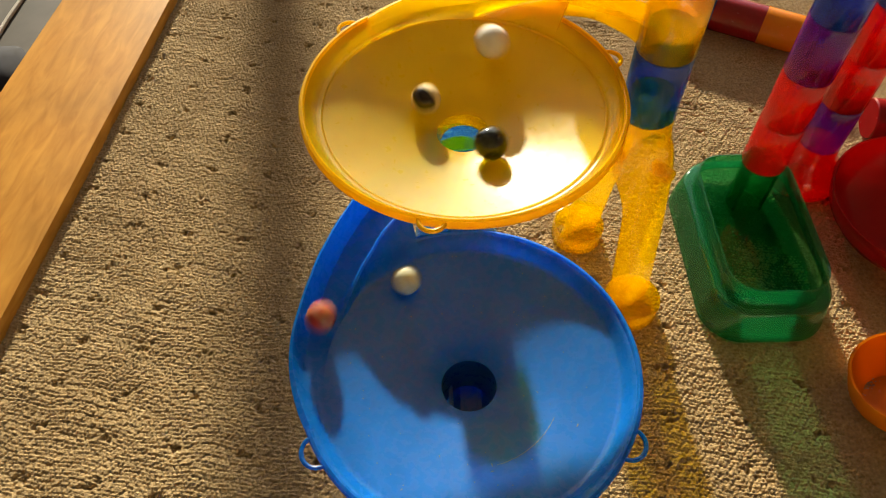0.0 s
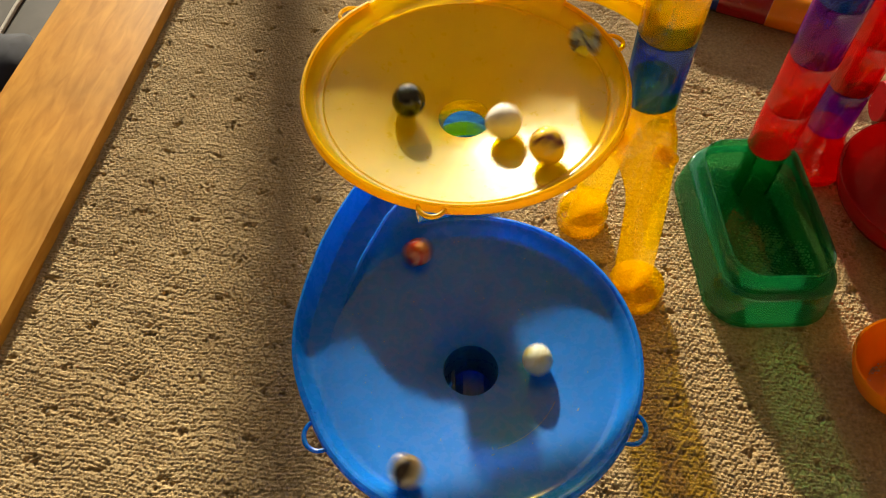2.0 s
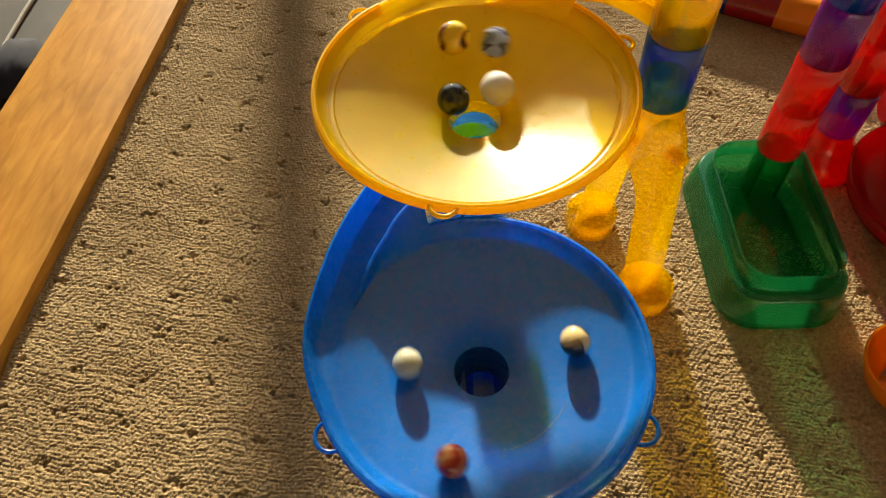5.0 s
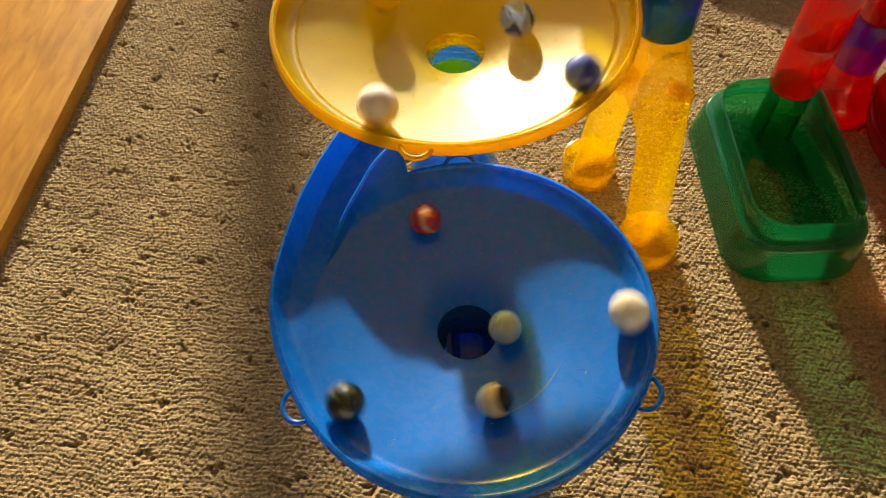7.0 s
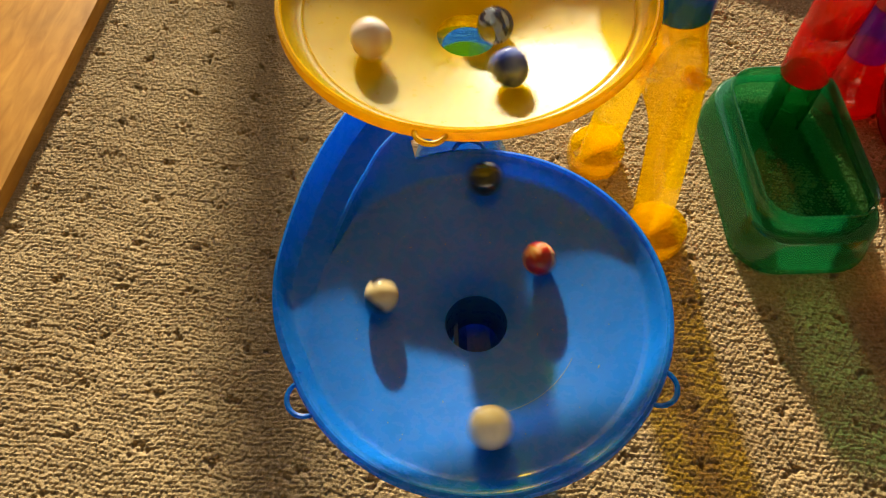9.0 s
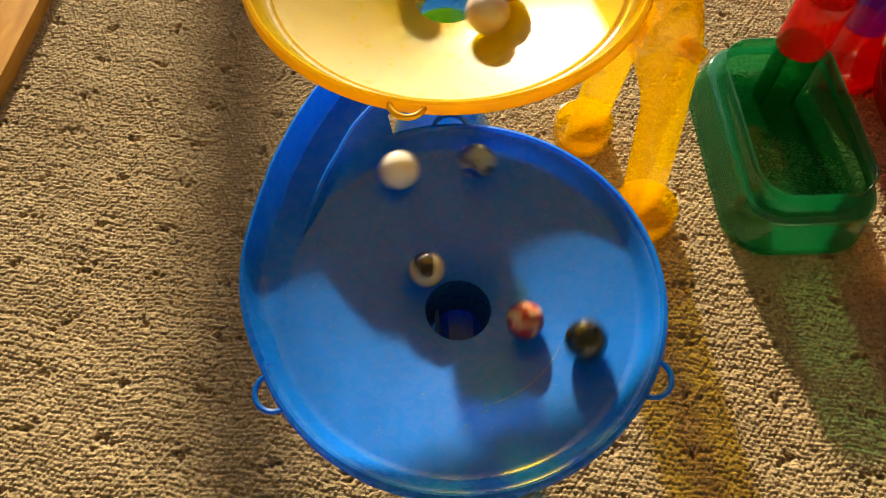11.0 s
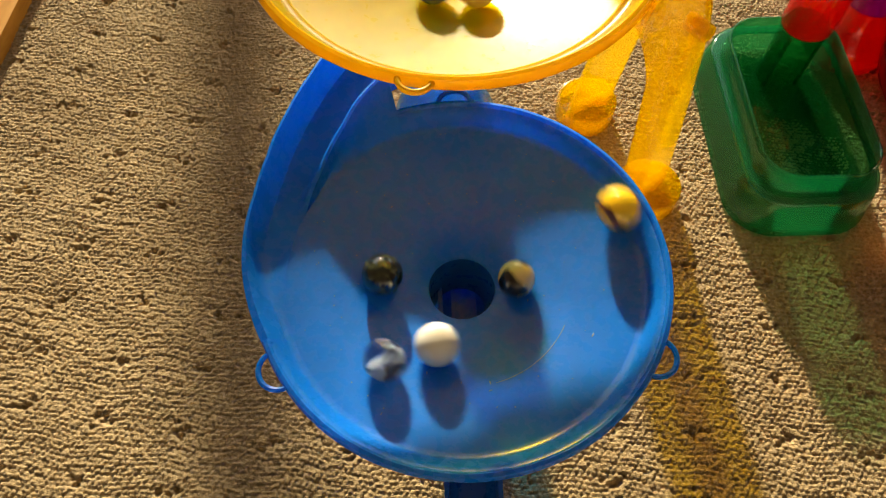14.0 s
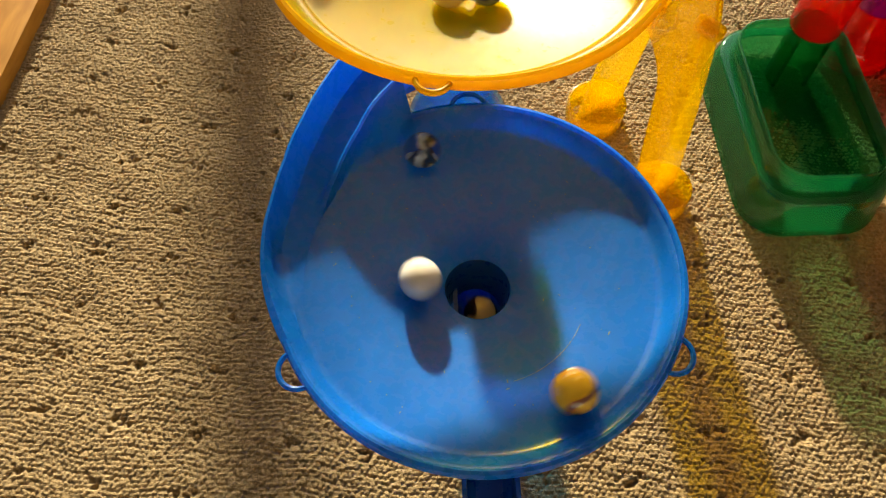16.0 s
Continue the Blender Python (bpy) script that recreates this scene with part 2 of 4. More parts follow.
tagged(part("wall_north_top", box(-1.3, 1.1, 1.6, 1.75, 2.1, 2.4), WALL, smooth=False), "plain painted wall over the window", "wall", kind="structure")
tagged(part("wall_south", box(-2.2, 2.2, -2.75, -2.6, -0.12, 2.4), WALL, smooth=False), "plain painted room wall", "wall", kind="structure")
tagged(part("wall_west", box(-2.35, -2.2, -2.75, 1.75, -0.12, 2.4), WALL, smooth=False), "plain painted room wall", "wall", kind="structure")
tagged(part("wall_east", box(2.2, 2.35, -2.75, 1.75, -0.12, 2.4), WALL, smooth=False), "plain painted room wall", "wall", kind="structure")
tagged(part("ceiling", box(-2.35, 2.35, -2.75, 1.75, 2.4, 2.5), WALL, smooth=False), "plain white ceiling", "ceiling", kind="structure")
window = thing("window_1", "tall white framed glass door", "window", kind="structure")
for x0, x1, z0, z1 in ((-1.3, -1.24, 0.04, 2.1), (1.04, 1.1, 0.04, 2.1), (-1.24, 1.04, 2.04, 2.1), (-1.24, 1.04, 0.04, 0.07), (-0.330, -0.268, 0.07, 2.04)):
    part("window_frame", box(x0, x1, 1.63, 1.67, z0, z1, 0.004), FRAME, window)

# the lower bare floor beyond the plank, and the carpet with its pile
tagged(part("floor", box(-2.2, 2.2, -2.6, 1.6, -0.10, -0.05), SHADED_FLOOR, smooth=False), "dull beige bare floor beside the carpet, its shade put into a dark colour", "floor", kind="structure")


def pile_height(x, y):
    """Looped pile: pebbly tufts set in wavering rows."""
    rng = np.random.default_rng(4)
    pitch_x, pitch_y = 0.0028, 0.0024
    x, y = x * 0.986 - y * 0.165, x * 0.165 + y * 0.986
    wy = y + 0.0016 * np.sin(x * 31 + 1.3) + 0.0010 * np.sin(x * 83 + y * 23) + 0.0007 * np.sin(x * 190 - y * 61 + 2)
    u, v = x / pitch_x + 400, wy / pitch_y + 400
    ju, jv, jh = rng.uniform(0.33, 0.67, (900, 900)), rng.uniform(0.34, 0.66, (900, 900)), rng.uniform(-0.5, 0.5, (900, 900))
    best, high = np.full(x.shape, 9.0), np.zeros(x.shape)
    for dj in (-1, 0, 1):
        cj = np.floor(v).astype(int) + dj
        us = u + 0.5 * (cj % 2)
        for di in (-1, 0, 1):
            ci = np.floor(us).astype(int) + di
            a, b = ci % 900, cj % 900
            d = (ci + ju[a, b] - us) ** 2 + (cj + jv[a, b] - v) ** 2
            near = d < best
            best, high = np.where(near, d, best), np.where(near, jh[a, b], high)
    dome = np.sqrt(np.clip(1 - best / 0.33, 0.0, 1))
    strength = np.clip(0.5 + 0.9 * np.sin(x * 47 + y * 29 + 1.1) * np.sin(x * 21 - y * 53), 0.0, 1)
    rows = np.cos(wy * 2 * np.pi / 0.0066 + 1.5 * np.sin(x * 60))
    h = 0.0015 * (dome - 1) + 0.0005 * high + 0.00015 * rows * strength
    h += 0.0006 * np.sin(x * 38) * np.sin(y * 44 + 1) + 0.0005 * np.sin(x * 90 + y * 70) * np.sin(y * 101 - x * 35)
    return h


def make_carpet():
    x0, x1, y0, y1 = -0.32, 0.46, -0.20, 0.62
    step = 0.00073
    nx, ny = int((x1 - x0) / step), int((y1 - y0) / step)
    xs, ys = np.linspace(x0, x1, nx), np.linspace(y0, y1, ny)
    gx, gy = np.meshgrid(xs, ys)
    h = pile_height(gx, gy)
    rng = np.random.default_rng(9)
    for row in range(-13, 15):
        for colm in range(-5, 18):
            px = -0.206 + 0.0438 * colm + 0.0042 * row + rng.uniform(-0.0016, 0.0016)
            py = 0.173 - 0.0073 * colm + 0.0322 * row + rng.uniform(-0.0016, 0.0016)
            for k in range(rng.integers(5, 9)):
                qx, qy = px + rng.normal(0, 0.0034), py + rng.normal(0, 0.0021)
                i0, i1 = np.searchsorted(xs, (qx - 0.007, qx + 0.007))
                j0, j1 = np.searchsorted(ys, (qy - 0.007, qy + 0.007))
                if i1 - i0 > 1 and j1 - j0 > 1:
                    d2 = ((gx[j0:j1, i0:i1] - qx) / rng.uniform(0.0010, 0.0015)) ** 2 + ((gy[j0:j1, i0:i1] - qy) / rng.uniform(0.0009, 0.0013)) ** 2
                    h[j0:j1, i0:i1] -= rng.uniform(0.0020, 0.0036) * np.exp(-d2)
    edge = np.minimum.reduce([gx - x0, x1 - gx, gy - y0, y1 - gy])
    h = np.where(edge < step * 0.6, -0.004, h)
    co = np.stack([gx, gy, h], -1).reshape(-1, 3)
    idx = np.arange(nx * ny).reshape(ny, nx)
    quads = np.stack([idx[:-1, :-1], idx[:-1, 1:], idx[1:, 1:], idx[1:, :-1]], -1).reshape(-1, 4)
    me = bpy.data.meshes.new("carpet")
    me.vertices.add(len(co))
    me.vertices.foreach_set("co", co.ravel())
    me.loops.add(quads.size)
    me.loops.foreach_set("vertex_index", quads.ravel())
    me.polygons.add(len(quads))
    me.polygons.foreach_set("loop_start", np.arange(0, quads.size, 4))
    me.polygons.foreach_set("loop_total", np.full(len(quads), 4))
    me.update()
    me.polygons.foreach_set("use_smooth", [True] * len(quads))
    me.materials.append(CARPET)
    return new("carpet", me)


tagged(make_carpet(), "beige looped-pile carpet with small tufted pits", "carpet", kind="structure")
tagged(part("carpet_border", box(-0.32, 2.2, -2.6, 1.6, -0.05, -0.004), CARPET, smooth=False), "beige looped-pile carpet reaching the walls", "carpet", kind="structure")


# ---- bowls ----
RIM, CONE, HOLE = 0.085, 0.075, 0.0145


def chute_edges(a):
    """Inner and outer radius and lift over the cone's edge of the entry ramp, a degrees round from the lug."""
    inner = np.interp(a, [-4, 8, 20, 37, 51, 66, 112], [0.099, 0.0975, 0.0955, 0.084, 0.0785, 0.0755, 0.0752])
    outer = np.interp(a, [-4, 6, 14, 26, 36, 46, 58, 70, 90, 102, 112], [0.126, 0.127, 0.128, 0.1225, 0.1125, 0.1045, 0.0975, 0.0935, 0.0900, 0.0875, 0.0857])
    return float(inner), float(outer), 0.017 * (1 - min(max((a + 4) / 70, 0), 1)) ** 1.15


def bowl(name, label, at, material, edge, stem_material, depth, zc, size, stem_drop, gap, crease, loop_size):
    ob = thing(name, label, "marble bowl", "marble run", at)
    s = size
    w = 0.0016
    edge_r = CONE if crease else 0.0742

    def cone_z(r):
        return zc - (CONE - r) / (CONE - HOLE) * (depth + zc)

    top = [(HOLE, -depth), (HOLE + 0.0008, -depth + 0.0005), (0.03, cone_z(0.03)), (0.05, cone_z(0.05)), (CONE, zc)]
    under = [(r, z - w) for r, z in reversed(top[1:])]
    stem = [(HOLE + w, -depth - w - 0.001), (HOLE - 0.001, -depth - stem_drop), (HOLE - 0.0025, -depth - stem_drop)]
    part("cone", lathe([(r * s, z) for r, z in top + under], 96), material, ob)
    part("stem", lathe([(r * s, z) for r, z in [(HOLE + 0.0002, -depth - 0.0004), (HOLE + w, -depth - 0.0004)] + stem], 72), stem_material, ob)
    # upright wall with its rolled lip, open where the ramp comes in
    if crease:
        inside = [(CONE - 0.0006, zc + 0.0002), (CONE + 0.0002, zc + 0.0010), (CONE + 0.0012, zc + 0.0008), (0.0782, zc * 0.80), (0.0806, zc * 0.54), (0.0819, zc * 0.3)]
    else:
        inside = [(edge_r, cone_z(edge_r) + 0.00003), (0.0752, cone_z(0.0752) + 0.0001), (0.0762, cone_z(0.0762) + 0.0004), (0.0772, zc + 0.0014), (0.0784, zc * 0.66), (0.0800, zc * 0.42), (0.0813, zc * 0.2)]
    wall = inside + [(0.0828, -0.0008), (0.0838, -0.0016), (0.0836, -0.003), (0.0815, zc * 0.55 - 0.001), (0.0785, zc - 0.0010), (CONE, zc - 0.0004), (edge_r, cone_z(edge_r) - 0.0004)]
    part("wall", lathe([(r * s, z) for r, z in wall], 120, -159, 90 + gap), material, ob)
    lip = [(0.0827, -0.0009), (0.0829, -0.0001), (0.0838, 0.0006), (0.0852, 0.0003), (0.0859, -0.0012), (0.0859, -0.0040), (0.0850, -0.0042), (0.0848, -0.0022), (0.0838, -0.0018)]
    part("lip", lathe([(r * s, z) for r, z in lip], 140, -159, 90 + gap), edge, ob)
    # ramp
    n = len(inside) - 1
    ramp_end = [inside[round(n * q / 7)] for q in range(8)] + [(0.0829, -0.0001), (0.0859, -0.0012), (0.0850, -0.0042), (0.0836, -0.0044), (0.0815, zc * 0.55 - 0.002), (0.0785, zc - 0.0016), (inside[0][0], zc - 0.0012)]
    rings = []
    for k in range(61):
        a = -4 + 116 * k / 60
        i, o, lift = chute_edges(a)
        zi = zc + lift + 0.0002
        zo = max(0.0, 0.0085 + 0.0055 * min(1, max(0, (95 - a) / 40)) + zi)
        hi = 0.0115 * min(1, max(0, (64 - a) / 34))
        prof = [(i - 0.0012, zi + hi), (i, zi + hi + 0.0005 * min(1, hi / 0.004)), (i + 0.0012, zi + hi), (i + 0.002, zi + 0.0015 * min(1, hi / 0.004)), (i + 0.0045, zi), (o - 0.006, zi + 0.0006), (o - 0.003, zi + 0.004), (o - 0.0016, zo - 0.001), (o - 0.0006, zo + 0.0006), (o + 0.0008, zo), (o + 0.0004, zo - 0.0025), (o - 0.0012, zi + 0.003), (o - 0.004, zi - 0.0014), (i + 0.002, zi - 0.0016), (i - 0.001, zi - 0.0006)]
        f = min(1, max(0, (a - 74) / 38))
        f = f * f * (3 - 2 * f)
        spread = [max(0.0, o - 0.0857) * (min(1, q / 9) if q < 13 else 0.5) for q in range(15)]
        prof = [(r0 + (r1 + d - r0) * f, z0 + (z1 - z0) * f) for (r0, z0), (r1, z1), d in zip(prof, ramp_end, spread)]
        b = radians(90 + a)
        rings.append([(r * s * math.cos(b), r * s * math.sin(b), z) for r, z in prof])
    part("entry_ramp", loft(rings), material, ob)
    rings = []
    for k in range(25):
        a = gap - 0.2 + (66.2 - gap) * k / 24
        i, o, lift = chute_edges(a)
        zt = zc + lift + 0.0118 * min(1, max(0, (64 - a) / 34))
        foot = max(edge_r + 0.0003, min(0.0795, i - 0.0025))
        zf = float(np.interp(foot, [q[0] for q in inside], [q[1] for q in inside]))
        face = [(edge_r - 0.0006, cone_z(edge_r - 0.0006) + 0.00003)]
        for q in range(7):
            rr = edge_r + (foot - edge_r) * q / 6
            face.append((rr, float(np.interp(rr, [p[0] for p in inside], [p[1] for p in inside]))))
        face += [(foot + (i - 0.0012 - foot) * u, zf + (zt - zf) * u ** 0.85) for u in (0.25, 0.5, 0.75, 0.92, 1)]
        prof = face + [(r + 0.0008, z - 0.002) for r, z in reversed(face)]
        b = radians(90 + a)
        rings.append([(r * s * math.cos(b), r * s * math.sin(b), z) for r, z in prof])
    part("divider", loft(rings), material, ob)
    # three carrying loops on the rim
    for a in (90, 210, 330):
        pts = []
        for k in range(13):
            u = math.pi * k / 12
            rr, off = 0.0845 + 0.0075 * loop_size * math.sin(u), 0.0078 * loop_size * math.cos(u)
            b = radians(a)
            pts.append((s * (rr * math.cos(b) - off * math.sin(b)), s * (rr * math.sin(b) + off * math.cos(b)), -0.0012))
        part("loop", rod(pts, 0.00115, 8), edge, ob)
    return ob


blue_bowl = bowl("blue_bowl", "large glossy blue plastic marble bowl with centre hole and entry ramp", pose(0, 0, 0.111), BLUE, BLUE, BLUE_SHADED, 0.0235, -0.0085, 1.0, 0.026, 19, False, 1.0)
yellow_bowl = bowl("yellow_bowl", "large translucent yellow plastic marble bowl above the blue bowl", pose(0, 0.111, 0.190, 0, 0, -72), YELLOW, YELLOW_EDGE, YELLOW_CLEAR, 0.0275, -0.0088, 0.965, 0.006, 28, True, 0.8)

# thin raised mould line; its yellowish glint is painted in by a pale colour
pts = [(0.047 * math.cos(radians(a)), 0.047 * math.sin(radians(a)), -0.01535) for a in range(-76, -26, 3)]
part("mould_line", rod(pts, 0.00010, 5), GLINT_AND_DUST, blue_bowl, "thin moulding line with its glint painted pale")
dust = bmesh.new()
rng = random.Random(5)
for k in range(90):
    a, r = rng.uniform(0, 2 * math.pi), math.sqrt(rng.uniform(0.04, 1)) * 0.074
    z = 0.111 - 0.0085 - (CONE - r) / (CONE - HOLE) * 0.015 if r > HOLE else None
    if z:
        m = Matrix.Translation((r * math.cos(a), r * math.sin(a), z + 0.0001)) @ Matrix.Rotation(rng.uniform(0, 6), 4, "Z") @ Matrix.Diagonal((rng.choice((1, 1, 1, 3.5)), 1, 0.6, 1))
        bmesh.ops.create_icosphere(dust, subdivisions=1, radius=rng.uniform(0.00013, 0.00032), matrix=m)
bmesh.ops.create_icosphere(dust, subdivisions=1, radius=0.0008, matrix=Matrix.Translation((-0.0545, 0.087, 0.1085)))
tagged(part("dust_specks", dust, GLINT_AND_DUST), "pale dust specks and crumbs on the blue bowl", "dust", kind="stuff")

# unseen yellow ring, added to tint the shadow strip on the blue bowl
part("shadow_tint_ring", lathe([(0.0174, -0.062), (0.0192, -0.062), (0.0192, -0.049), (0.0174, -0.048)], 48), YELLOW_CLEAR, yellow_bowl)

# outlet channel under the blue bowl
outlet = thing("outlet_channel", "blue plastic outlet trough under the blue bowl", "marble channel", "marble run")
rings = []
for k in range(9):
    y, z = 0.016 - 0.026 * k, 0.068 - 0.0035 * k
    prof = [(-0.0125, 0.014), (-0.0105, 0.014), (-0.010, 0.004), (-0.006, 0.0), (0.006, 0.0), (0.010, 0.004), (0.0105, 0.014), (0.0125, 0.014), (0.012, 0.002), (0.007, -0.002), (-0.007, -0.002), (-0.012, 0.002)]
    rings.append([(0.002 + x, y, z - 0.012 + h) for x, h in prof])
# trough takes the darkened blue so that it looks shaded below the hole
part("trough", loft(rings), BLUE_SHADED, outlet)
part("end_wall", box(-0.0105, 0.0145, 0.0165, 0.0185, 0.054, 0.074, 0.0006), BLUE, outlet)
part("trestle", lathe([(0.012, 0.0), (0.021, 0.0), (0.021, 0.002), (0.0165, 0.008), (0.0165, 0.054), (0.015, 0.054), (0.0145, 0.008)], 40), BLUE_CLEAR, outlet)


# ---- tubes ----
def tube(colour_name, material, x, y, z0, z1, r=0.0155):
    ob = thing("marble_tube", "see-through %s plastic marble tube in a stacked tower" % colour_name, "marble tube", "stacked tubes", pose(x, y, z0))
    h = z1 - z0
    t = 0.0016
    part("sleeve", lathe([(r - t, 0.0), (r - 0.0004, 0.0), (r, 0.0006), (r, h - 0.0006), (r - 0.0004, h), (r - t, h)], 48), material, ob)
    part("neck", lathe([(r - t, h - 0.002), (r - 0.0035, h), (r - 0.0035, h + 0.0150), (r - 0.0048, h + 0.0155), (r - 0.0050, h), (r - t - 0.001, h - 0.003)], 48), material, ob)
    return ob


TX, TY = 0.104, 0.132
for cname, mat, z0, z1 in (("blue", BLUE_TUBE, 0.1555, 0.1985), ("orange yellow", YELLOW_CLEAR, 0.1987, 0.238), ("red", RED_CLEAR, 0.2382, 0.280), ("blue", BLUE_TUBE, 0.2802, 0.324)):
    tube(cname, mat, TX, TY, z0, z1)
for cname, mat, z0, z1 in (("red", RED_CLEAR, 0.049, 0.0895), ("red", RED_CLEAR, 0.0897, 0.131), ("purple", PURPLE_CLEAR, 0.1312, 0.173), ("blue", BLUE_TUBE, 0.1732, 0.215)):
    tube(cname, mat, 0.222, 0.189, z0, z1)
for cname, mat, z0, z1 in (("purple", PURPLE_CLEAR, 0.040, 0.080), ("red", RED_CLEAR, 0.0802, 0.1215), ("red", RED_CLEAR, 0.1217, 0.162), ("blue", BLUE_TUBE, 0.1622, 0.203)):
    tube(cname, mat, 0.276, 0.217, z0, z1)

# blue pedestal under the yellow bowl
pedestal = thing("pedestal", "see-through blue plastic flared stand under the yellow bowl", "marble stand", "marble run", pose(-0.003, 0.113, 0))
part("foot", lathe([(0.012, 0.0), (0.027, 0.0), (0.028, 0.004), (0.0275, 0.060), (0.0262, 0.070), (0.021, 0.082), (0.0175, 0.092), (0.0160, 0.092), (0.019, 0.081), (0.0245, 0.069), (0.026, 0.058), (0.0262, 0.006), (0.012, 0.003)], 56), BLUE_CLEAR, pedestal)
part("sleeve", lathe([(0.0150, 0.092), (0.0170, 0.092), (0.0170, 0.151), (0.0164, 0.151)], 48), BLUE_CLEAR, pedestal)

# red flared foot of the far tower
red_foot = thing("flared_foot", "see-through red plastic flared foot carrying a tube tower", "marble stand", "marble run", pose(0.276, 0.217, 0))
part("foot", lathe([(0.012, 0.0), (0.0275, 0.0), (0.0288, 0.003), (0.0282, 0.010), (0.0250, 0.0175), (0.0195, 0.0245), (0.0160, 0.031), (0.0155, 0.0398), (0.0140, 0.0398), (0.0144, 0.031), (0.0180, 0.0235), (0.0235, 0.0165), (0.0267, 0.0095), (0.0270, 0.004), (0.012, 0.002)], 56), RED_CLEAR, red_foot)

# yellow two-legged arch carrying the near tower
arch = thing("arch_stand", "see-through yellow plastic arched stand with two round feet", "marble stand", "marble run", pose(TX, TY, 0))
FEET = ((0.0145, -0.034), (-0.0145, 0.031))


def arch_radius(z):
    return float(np.interp(z, [0.0, 0.03, 0.07, 0.10, 0.112, 0.122, 0.130, 0.137, 0.142, 0.150, 0.17], [0.0372, 0.0345, 0.0300, 0.0262, 0.0245, 0.0228, 0.0208, 0.0182, 0.0166, 0.0157, 0.0155]))


for n, (fx, fy) in enumerate(FEET):
    mid = math.atan2(fy, fx)
    rings = []
    for k in range(34):
        z = 0.003 + 0.1522 * k / 33
        r = arch_radius(z)
        half = 0.0176 / r
        if z > 0.090:
            half = min(math.pi / 2 - 0.01, half + (math.pi / 2 - 0.0176 / r) * (1 - math.sqrt(max(0, 1 - ((z - 0.090) / 0.036) ** 2)))) if z < 0.126 else math.pi / 2 - 0.01
        outer = [(r * math.cos(mid + half * q / 8), r * math.sin(mid + half * q / 8), z) for q in range(-8, 9)]
        inner = [((r - 0.0018) * math.cos(mid + half * q / 8), (r - 0.0018) * math.sin(mid + half * q / 8), z) for q in range(8, -9, -1)]
        rings.append(outer + inner)
    part("leg", loft(rings), YELLOW_CLEAR, arch)
    ft = part("foot", lathe([(0.0, 0.0), (0.0182, 0.0), (0.0188, 0.002), (0.0188, 0.014), (0.0174, 0.0145), (0.0170, 0.003), (0.0, 0.0025)], 40), YELLOW_CLEAR, arch)
    ft.location = (fx, fy, 0)
part("neck", lathe([(0.0138, 0.154), (0.0124, 0.1557), (0.0120, 0.170), (0.0106, 0.170), (0.0108, 0.154)], 44), YELLOW_CLEAR, arch)
for px, py, pz, turn in ((0.0075, -0.0150, 0.127, -60), (-0.014, -0.012, 0.134, -125)):
    pg = part("peg", lathe([(0.0030, 0.0), (0.0046, 0.0), (0.0046, 0.0125), (0.0042, 0.013), (0.0030, 0.013)], 24), YELLOW_CLEAR, arch)
    pg.matrix_basis = pose(px, py, pz, 0, 84, turn)

# yellow link from the tower to the bowl
link = thing("link_chute", "see-through yellow plastic chute from tower to bowl", "marble channel", "marble run")
rings = []
for k in range(7):
    u = k / 6
    x, y, z = TX - 0.008 - 0.044 * u, TY + 0.016 + 0.034 * u, 0.209 - 0.008 * u
    prof = [(-0.0125, 0.013), (-0.0110, 0.013), (-0.0105, 0.003), (-0.006, 0.0), (0.006, 0.0), (0.0105, 0.003), (0.0110, 0.013), (0.0125, 0.013), (0.012, 0.001), (0.007, -0.0016), (-0.007, -0.0016), (-0.012, 0.001)]
    rings.append([(x + 0.35 * w, y + 0.94 * w, z + h) for w, h in prof])
part("trough", loft(rings), YELLOW_CLEAR, link)

# ---- green catch box ----
catch_box = thing("catch_box", "see-through green plastic catch box with a raised collar", "marble tray", "marble run", pose(0.2085, 0.140, 0))


def box_ring(hx, hy, r, z):
    return rounded(0, 0, hx, hy, r, z, 9)


WT = 0.0015
outer = [(0.0425, 0.0715, 0.026, 0.0), (0.0437, 0.0727, 0.027, 0.0012), (0.0436, 0.0726, 0.027, 0.004), (0.0398, 0.0688, 0.0245, 0.0275), (0.0390, 0.0680, 0.024, 0.0292), (0.0374, 0.0664, 0.023, 0.0300)]
inner = [(0.0360, 0.0650, 0.022, 0.0300 - WT), (0.0378, 0.0668, 0.0232, 0.0285), (0.0386, 0.0676, 0.0238, 0.0270), (0.0420, 0.0712, 0.0258, 0.0040), (0.0412, 0.0702, 0.0252, 0.0026)]
rings = [box_ring(*q) for q in outer + [(0.0352, 0.0612, 0.022, 0.0302), (0.0346, 0.0606, 0.0215, 0.0302)] + inner]
part("body", loft(rings), GREEN_CLEAR, catch_box)
rings = [box_ring(*q) for q in ((0.0350, 0.0610, 0.0218, 0.0304), (0.0344, 0.0604, 0.0212, 0.0318), (0.0338, 0.0598, 0.0206, 0.0430), (0.0342, 0.0602, 0.0210, 0.0440), (0.0340, 0.0600, 0.0208, 0.0448), (0.0333, 0.0593, 0.0201, 0.0450), (0.0326, 0.0586, 0.0194, 0.0444), (0.0325, 0.0585, 0.0193, 0.0428), (0.0331, 0.0591, 0.0199, 0.0318), (0.0337, 0.0597, 0.0205, 0.0304))]
part("collar", loft(rings, closed=True), GREEN_CLEAR, catch_box)
socket = part("socket", lathe([(0.0118, 0.0035), (0.0134, 0.0035), (0.0136, 0.044), (0.0150, 0.0485), (0.0136, 0.0488), (0.0122, 0.044)], 36, -38, 218), GREEN_CLEAR, catch_box)
socket.location = (0.0135, 0.049, 0)
